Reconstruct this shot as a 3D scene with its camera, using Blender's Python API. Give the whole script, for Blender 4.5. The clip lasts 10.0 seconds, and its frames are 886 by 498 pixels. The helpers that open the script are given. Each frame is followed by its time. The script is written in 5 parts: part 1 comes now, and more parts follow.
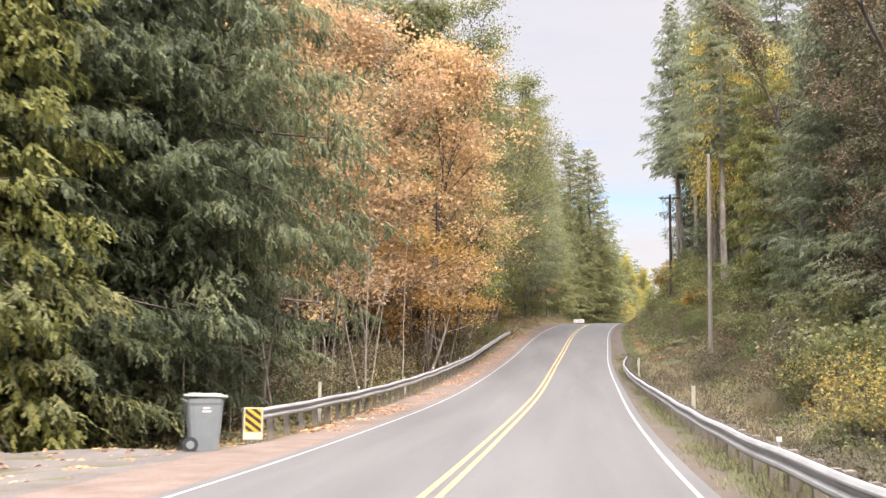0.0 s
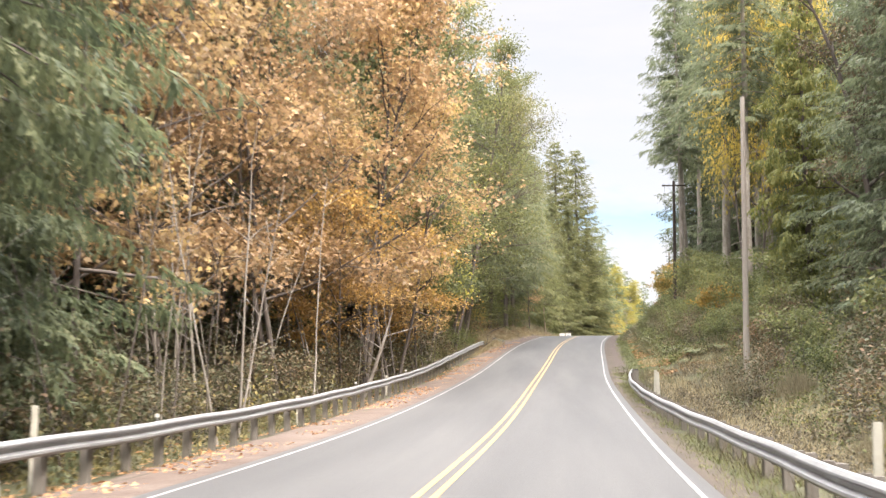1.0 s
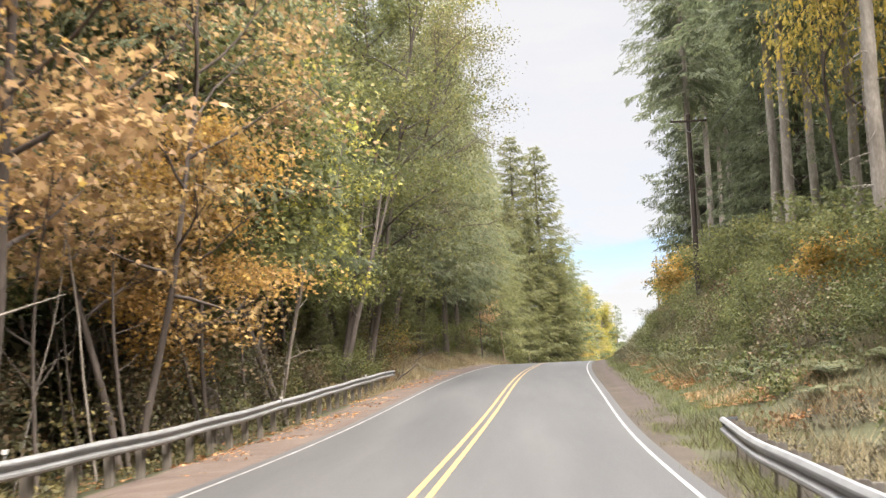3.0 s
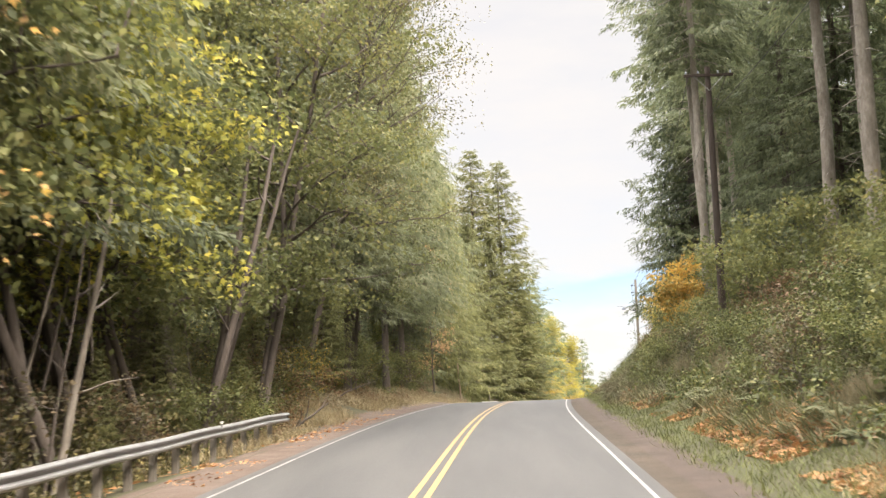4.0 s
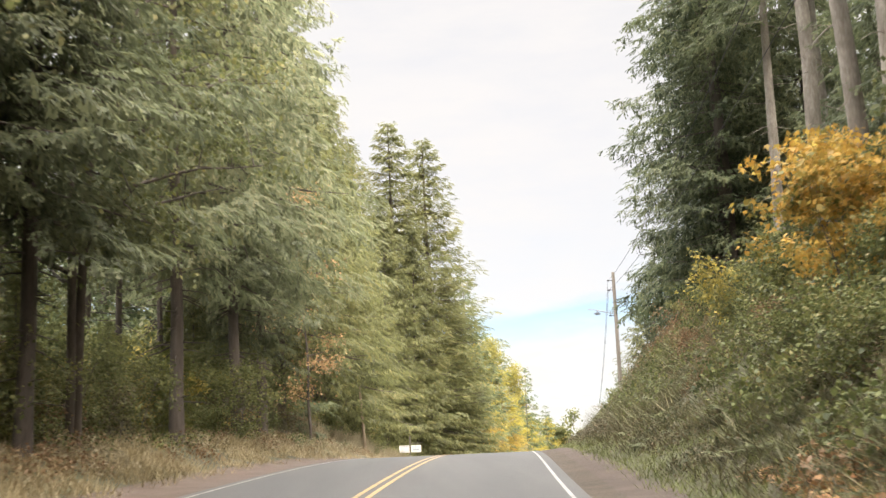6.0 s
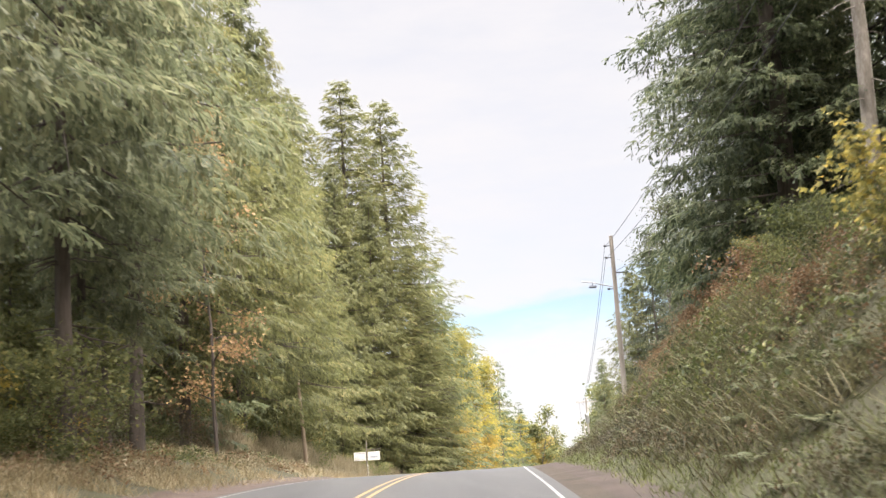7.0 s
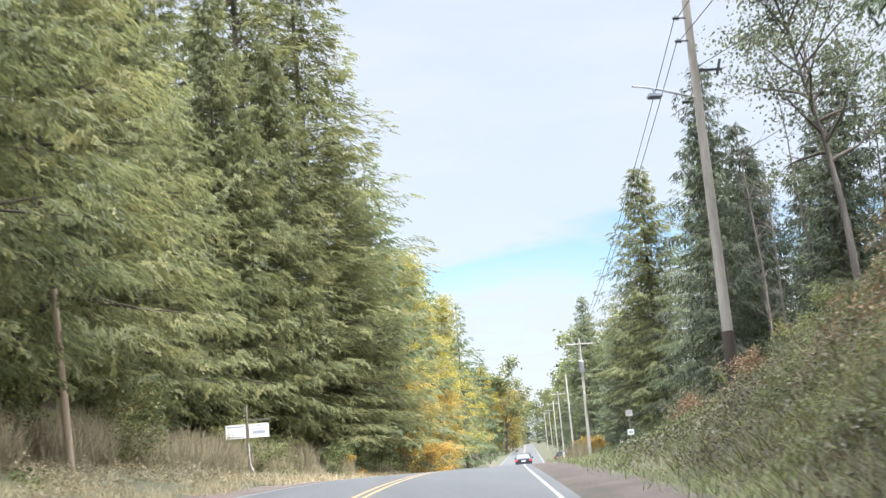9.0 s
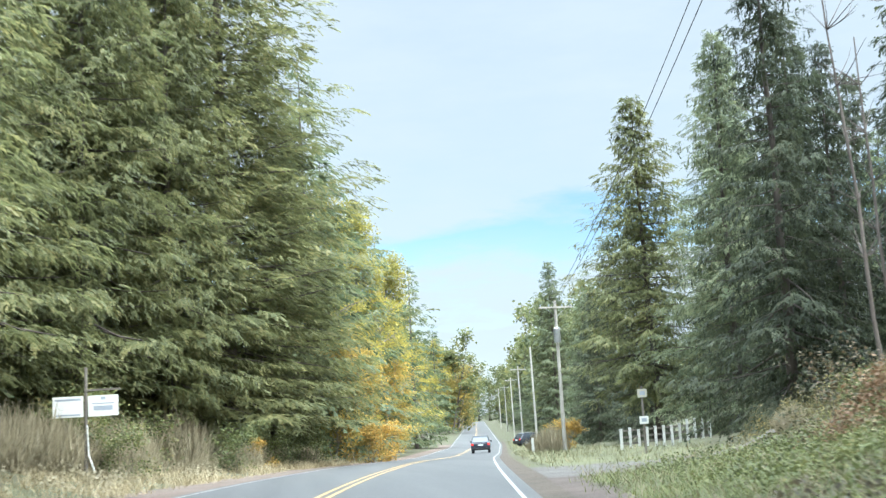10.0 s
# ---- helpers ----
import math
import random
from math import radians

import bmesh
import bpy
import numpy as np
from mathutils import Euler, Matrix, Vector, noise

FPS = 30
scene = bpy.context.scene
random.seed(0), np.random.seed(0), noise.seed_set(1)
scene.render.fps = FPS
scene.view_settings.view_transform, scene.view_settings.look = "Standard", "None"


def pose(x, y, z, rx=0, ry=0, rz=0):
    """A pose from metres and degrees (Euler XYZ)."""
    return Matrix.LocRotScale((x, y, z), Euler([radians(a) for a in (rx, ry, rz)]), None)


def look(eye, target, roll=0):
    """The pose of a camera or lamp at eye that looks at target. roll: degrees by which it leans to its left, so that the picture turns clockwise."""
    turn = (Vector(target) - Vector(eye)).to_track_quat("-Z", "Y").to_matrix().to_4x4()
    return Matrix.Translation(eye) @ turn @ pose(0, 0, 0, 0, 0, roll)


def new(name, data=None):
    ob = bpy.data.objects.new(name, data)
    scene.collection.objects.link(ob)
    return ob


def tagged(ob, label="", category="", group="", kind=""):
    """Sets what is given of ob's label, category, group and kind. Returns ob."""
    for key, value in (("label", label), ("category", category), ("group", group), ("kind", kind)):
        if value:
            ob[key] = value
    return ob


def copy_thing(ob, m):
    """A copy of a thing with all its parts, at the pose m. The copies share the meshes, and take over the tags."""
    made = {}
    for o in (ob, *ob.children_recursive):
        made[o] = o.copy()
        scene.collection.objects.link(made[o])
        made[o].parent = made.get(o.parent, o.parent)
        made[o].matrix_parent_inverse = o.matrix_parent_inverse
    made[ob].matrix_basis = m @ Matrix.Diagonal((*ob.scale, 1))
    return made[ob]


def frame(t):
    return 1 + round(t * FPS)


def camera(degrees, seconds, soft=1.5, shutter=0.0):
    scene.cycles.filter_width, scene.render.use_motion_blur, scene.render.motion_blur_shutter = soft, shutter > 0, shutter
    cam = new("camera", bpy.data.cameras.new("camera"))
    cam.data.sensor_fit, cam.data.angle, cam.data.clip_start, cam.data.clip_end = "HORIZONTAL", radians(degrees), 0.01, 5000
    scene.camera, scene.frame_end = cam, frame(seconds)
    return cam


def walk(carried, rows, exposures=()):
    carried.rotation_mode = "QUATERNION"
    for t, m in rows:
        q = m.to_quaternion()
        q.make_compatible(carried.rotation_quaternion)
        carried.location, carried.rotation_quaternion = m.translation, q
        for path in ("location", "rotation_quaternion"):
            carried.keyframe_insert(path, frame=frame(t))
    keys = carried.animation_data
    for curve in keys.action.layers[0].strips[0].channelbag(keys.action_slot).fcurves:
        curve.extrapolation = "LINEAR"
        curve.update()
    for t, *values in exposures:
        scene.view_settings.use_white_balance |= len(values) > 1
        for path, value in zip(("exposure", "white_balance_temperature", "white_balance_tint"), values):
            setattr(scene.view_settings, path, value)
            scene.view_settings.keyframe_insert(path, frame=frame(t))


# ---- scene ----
cam = camera(39.5, 10.0, 1.4, 0.2)
METRES, EYE, TILT, LEAN, TURN = 212.0, 1.75, 0.0, 0.0, 5.9
ROWS = [
    (0.0, -0.0033, 0.0, 0.0, -0.14, 5.7, 0.41),
    (0.5, 0.0016, 0.049, -0.0003, -0.4, 6.42, 0.06),
    (1.0, 0.0077, 0.1051, -0.0004, -0.82, 6.57, 0.22),
    (1.5, 0.0137, 0.1584, 0.0002, -1.13, 6.29, 0.54),
    (2.0, 0.0195, 0.2108, 0.0013, -1.59, 6.53, 1.24),
    (2.5, 0.0254, 0.261, 0.0027, -1.72, 7.41, 2.04),
    (4.0, 0.0421, 0.4095, 0.0105, -4.24, 9.98, 1.94),
    (4.5, 0.0495, 0.4612, 0.0135, -4.92, 10.56, 1.77),
    (5.0, 0.0565, 0.509, 0.0167, -5.55, 11.0, 1.76),
    (5.5, 0.0646, 0.5626, 0.0205, -6.35, 11.32, 2.08),
    (6.0, 0.0723, 0.6121, 0.0242, -7.2, 11.5, 2.53),
    (7.5, 0.0955, 0.7514, 0.034, -9.0, 11.09, 4.11),
    (8.0, 0.1047, 0.8012, 0.0369, -9.32, 10.48, 4.61),
    (8.5, 0.1136, 0.848, 0.039, -9.79, 9.8, 4.82),
    (9.0, 0.123, 0.894, 0.0408, -10.43, 9.12, 4.64),
    (9.5, 0.1329, 0.941, 0.042, -11.39, 8.52, 4.12),
    (10.0, 0.143, 0.9876, 0.0431, -12.73, 7.82, 3.29),
]
walk(cam, [(t, pose(0, 0, EYE, TILT, LEAN, TURN) @ pose(METRES * x, METRES * y, METRES * z, 90 + pitch, roll, yaw)) for t, x, y, z, yaw, pitch, roll in ROWS],
     [(0, 1.12, 6550, 20), (0.5, 1.22, 6400, 18), (1, 1.32, 6500, 16), (2.5, 1.2, 6500, 15), (4, 1.30, 6900, 15), (5.5, 1.32, 6900, 14), (7.5, 1.27, 6450, 17), (9, 1.2, 5800, 11), (10, 1.15, 5450, 2)])

# world, sun
wd = bpy.data.worlds.new("sky")
scene.world = wd
wd.use_nodes = True
SUN_EL, SUN_AZ = 43.0, 142.0          # degrees; azimuth clockwise from +y


def sky_world():
    nt = wd.node_tree
    nt.nodes.clear()
    N, L = nt.nodes.new, nt.links.new
    out, bg, bg2 = N("ShaderNodeOutputWorld"), N("ShaderNodeBackground"), N("ShaderNodeBackground")
    sky = N("ShaderNodeTexSky")
    sky.sky_type, sky.sun_disc = "NISHITA", False
    sky.sun_elevation, sky.sun_rotation = radians(SUN_EL), radians(SUN_AZ)
    sky.air_density, sky.dust_density = 1.0, 0.3
    L(sky.outputs[0], bg.inputs[0])
    bg.inputs[1].default_value = 0.08
    bg2.inputs[0].default_value = (0.99, 1.0, 0.985, 1)
    sep = N("ShaderNodeSeparateXYZ")
    nrm = N("ShaderNodeTexCoord")
    L(nrm.outputs["Generated"], sep.inputs[0])
    mr = N("ShaderNodeMapRange")
    mr.inputs[1].default_value, mr.inputs[2].default_value = 0.46, 0.97
    mr.inputs[3].default_value, mr.inputs[4].default_value = CLOUD, CLOUD * 25     # overcast sky is brightest overhead
    L(sep.outputs[2], mr.inputs[0]), L(mr.outputs[0], bg2.inputs[1])
    # cloud cover: a nearly closed sheet, torn open a little above the horizon
    tc, mp, nz, mx = N("ShaderNodeTexCoord"), N("ShaderNodeMapping"), N("ShaderNodeTexNoise"), N("ShaderNodeMixShader")
    mp.inputs["Scale"].default_value = (1.8, 1.8, 7.0)
    mp.inputs["Location"].default_value = (0.35, 0.1, 0.0)
    nz.inputs["Scale"].default_value, nz.inputs["Detail"].default_value, nz.inputs["Roughness"].default_value = 2.2, 7, 0.6
    L(tc.outputs["Generated"], mp.inputs[0]), L(mp.outputs[0], nz.inputs["Vector"])
    warp, rp = N("ShaderNodeMath"), N("ShaderNodeValToRGB")
    warp.operation = "MULTIPLY_ADD"
    warp.inputs[1].default_value = 0.20
    off = N("ShaderNodeMath")
    off.operation = "SUBTRACT"
    off.inputs[1].default_value = 0.10
    L(sep.outputs[2], off.inputs[0]), L(nz.outputs[0], warp.inputs[0]), L(off.outputs[0], warp.inputs[2]), L(warp.outputs[0], rp.inputs[0])
    el = rp.color_ramp.elements
    while len(el) < 7:
        el.new(0.5)
    for e, (z, c) in zip(el, ((0.0, 0.9), (0.098, 0.96), (0.125, 0.2), (0.150, 0.0), (0.178, 0.85), (0.26, 0.93), (0.6, 0.8))):
        e.position, e.color = z, (c, c, c, 1)
    thin, mul, puff = N("ShaderNodeMapRange"), N("ShaderNodeMath"), N("ShaderNodeTexNoise")     # thinner and thicker cloud
    puff.inputs["Scale"].default_value, puff.inputs["Detail"].default_value, puff.inputs["Roughness"].default_value = 4.0, 6, 0.6
    L(mp.outputs[0], puff.inputs["Vector"]), L(puff.outputs[0], thin.inputs[0])
    thin.inputs[1].default_value, thin.inputs[2].default_value, thin.inputs[3].default_value, thin.inputs[4].default_value = 0.35, 0.6, 0.9, 1.0
    mul.operation = "MULTIPLY"
    L(rp.outputs[0], mul.inputs[0]), L(thin.outputs[0], mul.inputs[1])
    L(mul.outputs[0], mx.inputs[0]), L(bg.outputs[0], mx.inputs[1]), L(bg2.outputs[0], mx.inputs[2]), L(mx.outputs[0], out.inputs[0])


CLOUD, SUN = 0.405, 3.6
sky_world()
lamp = bpy.data.lights.new("sun", "SUN")
lamp.energy, lamp.angle, lamp.color = SUN, radians(18), (1.0, 0.93, 0.82)
a_, e_ = radians(SUN_AZ), radians(SUN_EL)
sun_from = Vector((math.sin(a_) * math.cos(e_), math.cos(a_) * math.cos(e_), math.sin(e_)))
new("sun", lamp).matrix_world = look(sun_from * 100, (0, 0, 0))


# ---- materials ----
def mat(name, stops, scale=3.0, rough=0.8, bump=0.3, metal=0.0, fine=40.0, coords="Object", detail=6, spec=0.3, stretch=(1, 1, 1), mixfine=0.35):
    """A surface whose colour runs through stops along coarse noise, broken up by a finer one."""
    m = bpy.data.materials.new(name)
    m.use_nodes = True
    nt = m.node_tree
    N, L = nt.nodes.new, nt.links.new
    b = nt.nodes["Principled BSDF"]
    tc, mp, n1, n2, mix, rp, bp = (N("ShaderNodeTexCoord"), N("ShaderNodeMapping"), N("ShaderNodeTexNoise"), N("ShaderNodeTexNoise"), N("ShaderNodeMix"), N("ShaderNodeValToRGB"), N("ShaderNodeBump"))
    mp.inputs["Scale"].default_value = stretch
    L(tc.outputs[coords], mp.inputs[0])
    for n, s in ((n1, scale), (n2, fine)):
        L(mp.outputs[0], n.inputs["Vector"])
        n.inputs["Scale"].default_value, n.inputs["Detail"].default_value, n.inputs["Roughness"].default_value = s, detail, 0.6
    mix.inputs[0].default_value = mixfine
    L(n1.outputs[0], mix.inputs[2]), L(n2.outputs[0], mix.inputs[3]), L(mix.outputs[0], rp.inputs[0])
    ramp(rp, stops, 0.3, 0.7)
    L(rp.outputs[0], b.inputs["Base Color"])
    L(n2.outputs[0], bp.inputs["Height"])
    bp.inputs["Strength"].default_value, bp.inputs["Distance"].default_value = bump, 0.02
    L(bp.outputs[0], b.inputs["Normal"])
    b.inputs["Roughness"].default_value, b.inputs["Metallic"].default_value, b.inputs["Specular IOR Level"].default_value = rough, metal, spec
    return m


def ramp(rp, stops, lo, hi):
    el = rp.color_ramp.elements
    while len(el) < len(stops):
        el.new(0.5)
    for i, c in enumerate(stops):
        el[i].position = lo + (hi - lo) * i / max(1, len(stops) - 1)
        el[i].color = (*c, 1)


def leafmat(name, stops, through_light=0.55, patch=0.25, rough=0.6):
    """Foliage: colour varies leaf by leaf and, over a metre or two, bough by bough."""
    m = bpy.data.materials.new(name)
    m.use_nodes = True
    nt = m.node_tree
    N, L = nt.nodes.new, nt.links.new
    b, out = nt.nodes["Principled BSDF"], nt.nodes["Material Output"]
    geo, oi, tc, nz = N("ShaderNodeNewGeometry"), N("ShaderNodeObjectInfo"), N("ShaderNodeTexCoord"), N("ShaderNodeTexNoise")
    nz.inputs["Scale"].default_value, nz.inputs["Detail"].default_value = patch, 3
    L(tc.outputs["Object"], nz.inputs["Vector"])
    m1, m2, rp = N("ShaderNodeMath"), N("ShaderNodeMath"), N("ShaderNodeValToRGB")
    m1.operation, m2.operation = "MULTIPLY_ADD", "MULTIPLY_ADD"
    L(geo.outputs["Random Per Island"], m1.inputs[0])
    m1.inputs[1].default_value, m1.inputs[2].default_value = 0.5, -0.35
    m3 = N("ShaderNodeMath")
    m3.operation = "MULTIPLY_ADD"
    L(oi.outputs["Random"], m3.inputs[0]), L(m1.outputs[0], m3.inputs[2])
    m3.inputs[1].default_value = 0.2
    L(nz.outputs[0], m2.inputs[0]), L(m3.outputs[0], m2.inputs[2])
    m2.inputs[1].default_value = 1.0
    L(m2.outputs[0], rp.inputs[0])
    ramp(rp, stops, 0.1, 0.9)
    tr, mx = N("ShaderNodeBsdfTranslucent"), N("ShaderNodeMixShader")
    L(rp.outputs[0], b.inputs["Base Color"]), L(rp.outputs[0], tr.inputs[0])
    b.inputs["Roughness"].default_value, b.inputs["Specular IOR Level"].default_value = rough, 0.25
    mx.inputs[0].default_value = through_light
    L(b.outputs[0], mx.inputs[1]), L(tr.outputs[0], mx.inputs[2]), L(mx.outputs[0], out.inputs[0])
    return m


ASPHALT = mat("asphalt", [(0.031, 0.030, 0.029), (0.047, 0.045, 0.043), (0.066, 0.063, 0.059)], 0.55, 0.72, 0.35, fine=60, mixfine=0.35, stretch=(1.3, 0.06, 1))
PAINT_W = mat("white_road_paint", [(0.104, 0.1, 0.092), (0.208, 0.2, 0.188), (0.304, 0.296, 0.28)], 1.1, 0.6, 0.2, fine=60)
PAINT_Y = mat("yellow_road_paint", [(0.12, 0.09, 0.05), (0.26, 0.165, 0.055), (0.33, 0.21, 0.07)], 1.5, 0.6, 0.2, fine=60)
DIRT = mat("shoulder_dirt", [(0.0544, 0.0376, 0.0288), (0.088, 0.0624, 0.048), (0.12, 0.096, 0.0784)], 0.9, 0.95, 0.8, fine=25)
GRAVEL = mat("gravel", [(0.045, 0.038, 0.032), (0.070, 0.061, 0.053), (0.10, 0.090, 0.081)], 0.5, 0.95, 0.9, fine=30)
DIRT_RED = mat("reddish_dirt", [(0.0324, 0.0238, 0.0187), (0.0562, 0.041, 0.0324), (0.0828, 0.0634, 0.0504)], 0.9, 0.95, 0.8, fine=25)
DIRT_DARK = mat("dark_shoulder_dirt", [(0.0279, 0.0211, 0.0149), (0.0496, 0.0372, 0.026), (0.0744, 0.057, 0.0409)], 0.9, 0.95, 0.8, fine=25)
SOIL = mat("forest_floor", [(0.0272, 0.0238, 0.0136), (0.0493, 0.0425, 0.0229), (0.0527, 0.0544, 0.0238), (0.085, 0.0723, 0.0382)], 0.4, 0.95, 1.0, fine=9)
TURF = mat("turf", [(0.05, 0.048, 0.022), (0.072, 0.072, 0.032), (0.10, 0.09, 0.043)], 0.4, 0.95, 1.0, fine=12)
BARK = mat("bark", [(0.037, 0.030, 0.025), (0.078, 0.064, 0.055), (0.135, 0.114, 0.098)], 1.6, 0.95, 1.0, fine=14, stretch=(1, 1, 0.2))
BARK_PALE = mat("pale_bark", [(0.085, 0.07, 0.057), (0.20, 0.175, 0.148), (0.36, 0.33, 0.29)], 1.4, 0.9, 0.6, fine=12, stretch=(1, 1, 0.35))
POLEWOOD = mat("weathered_pole", [(0.12, 0.10, 0.082), (0.20, 0.175, 0.148), (0.27, 0.245, 0.21)], 2, 0.9, 0.6, fine=20, stretch=(1, 1, 0.08))
POLEDARK = mat("creosoted_pole", [(0.025, 0.018, 0.015), (0.055, 0.04, 0.031)], 2, 0.9, 0.6, fine=20, stretch=(1, 1, 0.08))
POSTWOOD = mat("post_wood", [(0.06, 0.05, 0.042), (0.12, 0.105, 0.088), (0.19, 0.168, 0.142)], 2, 0.9, 0.6, fine=18, stretch=(1, 1, 0.15))
# Pole wood lightened: the sun on the far poles is put into the colour
POLE_SUNLIT = mat("bleached_pole", [(0.22, 0.20, 0.175), (0.33, 0.305, 0.27), (0.42, 0.395, 0.355)], 2, 0.9, 0.6, fine=20, stretch=(1, 1, 0.08))
POLE_BROWN = mat("brown_pole", [(0.14, 0.105, 0.075), (0.25, 0.195, 0.14), (0.36, 0.29, 0.215)], 2, 0.9, 0.6, fine=20, stretch=(1, 1, 0.08))
UNDER = leafmat("understorey_leaves", [(0.040, 0.040, 0.019), (0.080, 0.075, 0.033), (0.14, 0.12, 0.048), (0.27, 0.21, 0.075)], 0.35, 0.35)
STEEL = mat("galvanised_steel", [(0.172, 0.172, 0.172), (0.257, 0.257, 0.254), (0.343, 0.339, 0.335)], 1.2, 0.42, 0.06, 0.5, fine=30)
CREAM = mat("weathered_white_paint", [(0.27, 0.25, 0.20), (0.42, 0.395, 0.33)], 2, 0.7, 0.2, fine=20)
WHITE = mat("white_paint", [(0.44, 0.43, 0.40), (0.56, 0.55, 0.52)], 2, 0.6, 0.1, fine=20)
BIN = mat("grey_plastic", [(0.10, 0.115, 0.12), (0.15, 0.165, 0.17)], 2, 0.5, 0.1, fine=30, spec=0.4)
BINLID = mat("lid_plastic", [(0.20, 0.24, 0.20), (0.30, 0.34, 0.29)], 2, 0.45, 0.1, fine=30, spec=0.4)
RUBBER = mat("rubber", [(0.015, 0.015, 0.016), (0.03, 0.03, 0.03)], 4, 0.8, 0.2, fine=40)
YELLOW = mat("sign_yellow", [(0.46, 0.25, 0.02), (0.55, 0.31, 0.03)], 3, 0.5, 0.05, fine=30)
BLACK = mat("black_paint", [(0.012, 0.012, 0.012), (0.03, 0.03, 0.03)], 3, 0.5, 0.05, fine=30)
GREY = mat("grey_print", [(0.20, 0.22, 0.26), (0.28, 0.30, 0.33)], 3, 0.6, 0.05, fine=30)
RED = mat("red_glass", [(0.45, 0.02, 0.02), (0.55, 0.03, 0.02)], 3, 0.25, 0.0, fine=30, spec=0.5)
CARPAINT = mat("dark_car_paint", [(0.012, 0.014, 0.02), (0.02, 0.022, 0.03)], 3, 0.2, 0.0, fine=30, spec=0.6)
GLASS = mat("tinted_glass", [(0.02, 0.025, 0.03), (0.03, 0.035, 0.04)], 3, 0.06, 0.0, fine=30, spec=0.8)
CABLE = mat("cable", [(0.02, 0.02, 0.022), (0.04, 0.04, 0.04)], 3, 0.7, 0.0, fine=30)

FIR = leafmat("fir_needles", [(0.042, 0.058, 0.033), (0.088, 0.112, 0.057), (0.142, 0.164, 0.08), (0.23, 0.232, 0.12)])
# Needle green toned down: deep shade among the boughs is in the colour
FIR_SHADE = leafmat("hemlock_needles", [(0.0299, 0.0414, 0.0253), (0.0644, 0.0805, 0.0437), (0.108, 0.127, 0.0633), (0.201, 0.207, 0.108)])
FIR_WOOD = leafmat("forest_fir_needles", [(0.070, 0.082, 0.050), (0.125, 0.140, 0.080), (0.185, 0.197, 0.108), (0.275, 0.270, 0.155)], 0.6)
FIR_WARM = leafmat("fir_needles_warm", [(0.0558, 0.0648, 0.0306), (0.113, 0.122, 0.0522), (0.173, 0.173, 0.0702), (0.252, 0.23, 0.0945)])
FIR_DARK = leafmat("fir_needles_dark", [(0.055, 0.070, 0.042), (0.10, 0.118, 0.068), (0.15, 0.168, 0.092), (0.22, 0.225, 0.12)])
# For firs right of the road: their shaded side is put into the green
FIR_DEEP_SHADE = leafmat("hemlock_needles_dark", [(0.022, 0.028, 0.018), (0.040, 0.048, 0.028), (0.062, 0.070, 0.038), (0.10, 0.104, 0.058)])
CEDAR = leafmat("cedar_sprays", [(0.0612, 0.0714, 0.0238), (0.122, 0.133, 0.0408), (0.197, 0.197, 0.0578), (0.272, 0.252, 0.0816)])
MAPLE_O = leafmat("maple_leaves_orange", [(0.13, 0.095, 0.055), (0.26, 0.165, 0.088), (0.38, 0.245, 0.122), (0.50, 0.36, 0.165)], 0.45)
MAPLE_B = leafmat("maple_leaves_brown", [(0.12, 0.085, 0.045), (0.23, 0.155, 0.08), (0.34, 0.235, 0.11), (0.46, 0.33, 0.12)], 0.45)
MAPLE_Y = leafmat("maple_leaves_yellow", [(0.12, 0.122, 0.045), (0.25, 0.222, 0.066), (0.44, 0.34, 0.086), (0.62, 0.44, 0.09)], 0.5)
ALDER = leafmat("alder_leaves", [(0.048, 0.060, 0.024), (0.092, 0.104, 0.041), (0.145, 0.150, 0.057), (0.235, 0.21, 0.078)], 0.5)
MAPLE_GOLD = leafmat("maple_leaves_gold", [(0.15, 0.10, 0.048), (0.30, 0.185, 0.070), (0.45, 0.28, 0.085), (0.58, 0.40, 0.095)], 0.45)
MAPLE_G = leafmat("maple_leaves_turning", [(0.085, 0.10, 0.032), (0.18, 0.19, 0.05), (0.32, 0.31, 0.07), (0.50, 0.42, 0.085)], 0.5)
ALDER_G = leafmat("alder_leaves_gold_green", [(0.114, 0.119, 0.037), (0.22, 0.202, 0.051), (0.352, 0.299, 0.0616), (0.475, 0.352, 0.0616)], 0.5)
ALDER_Y = leafmat("alder_leaves_yellowing", [(0.11, 0.125, 0.045), (0.22, 0.20, 0.06), (0.40, 0.28, 0.065), (0.54, 0.31, 0.055)], 0.45)
SHRUB_O = leafmat("vine_maple_leaves", [(0.12, 0.13, 0.04), (0.28, 0.20, 0.05), (0.44, 0.25, 0.055), (0.52, 0.40, 0.085)], 0.45)
IVY = leafmat("ivy_and_brown_leaves", [(0.038, 0.044, 0.022), (0.075, 0.074, 0.038), (0.125, 0.092, 0.052), (0.24, 0.15, 0.09)], 0.3)
BRAMBLE = leafmat("bramble_leaves", [(0.032, 0.040, 0.018), (0.075, 0.090, 0.032), (0.14, 0.15, 0.05), (0.26, 0.21, 0.085)], 0.35, 0.5)
RUST = leafmat("rusty_fern", [(0.085, 0.056, 0.030), (0.15, 0.093, 0.050), (0.215, 0.13, 0.070), (0.21, 0.165, 0.08)], 0.3, 0.3)
GRASS = leafmat("dry_grass", [(0.0301, 0.0274, 0.0134), (0.0568, 0.0468, 0.0227), (0.0904, 0.0722, 0.0368), (0.141, 0.11, 0.0635)], 0.3, 0.35)
GRASS_TAN = leafmat("tan_grass", [(0.065, 0.0505, 0.0275), (0.115, 0.0884, 0.049), (0.165, 0.127, 0.0734), (0.214, 0.168, 0.107)], 0.3, 0.35)
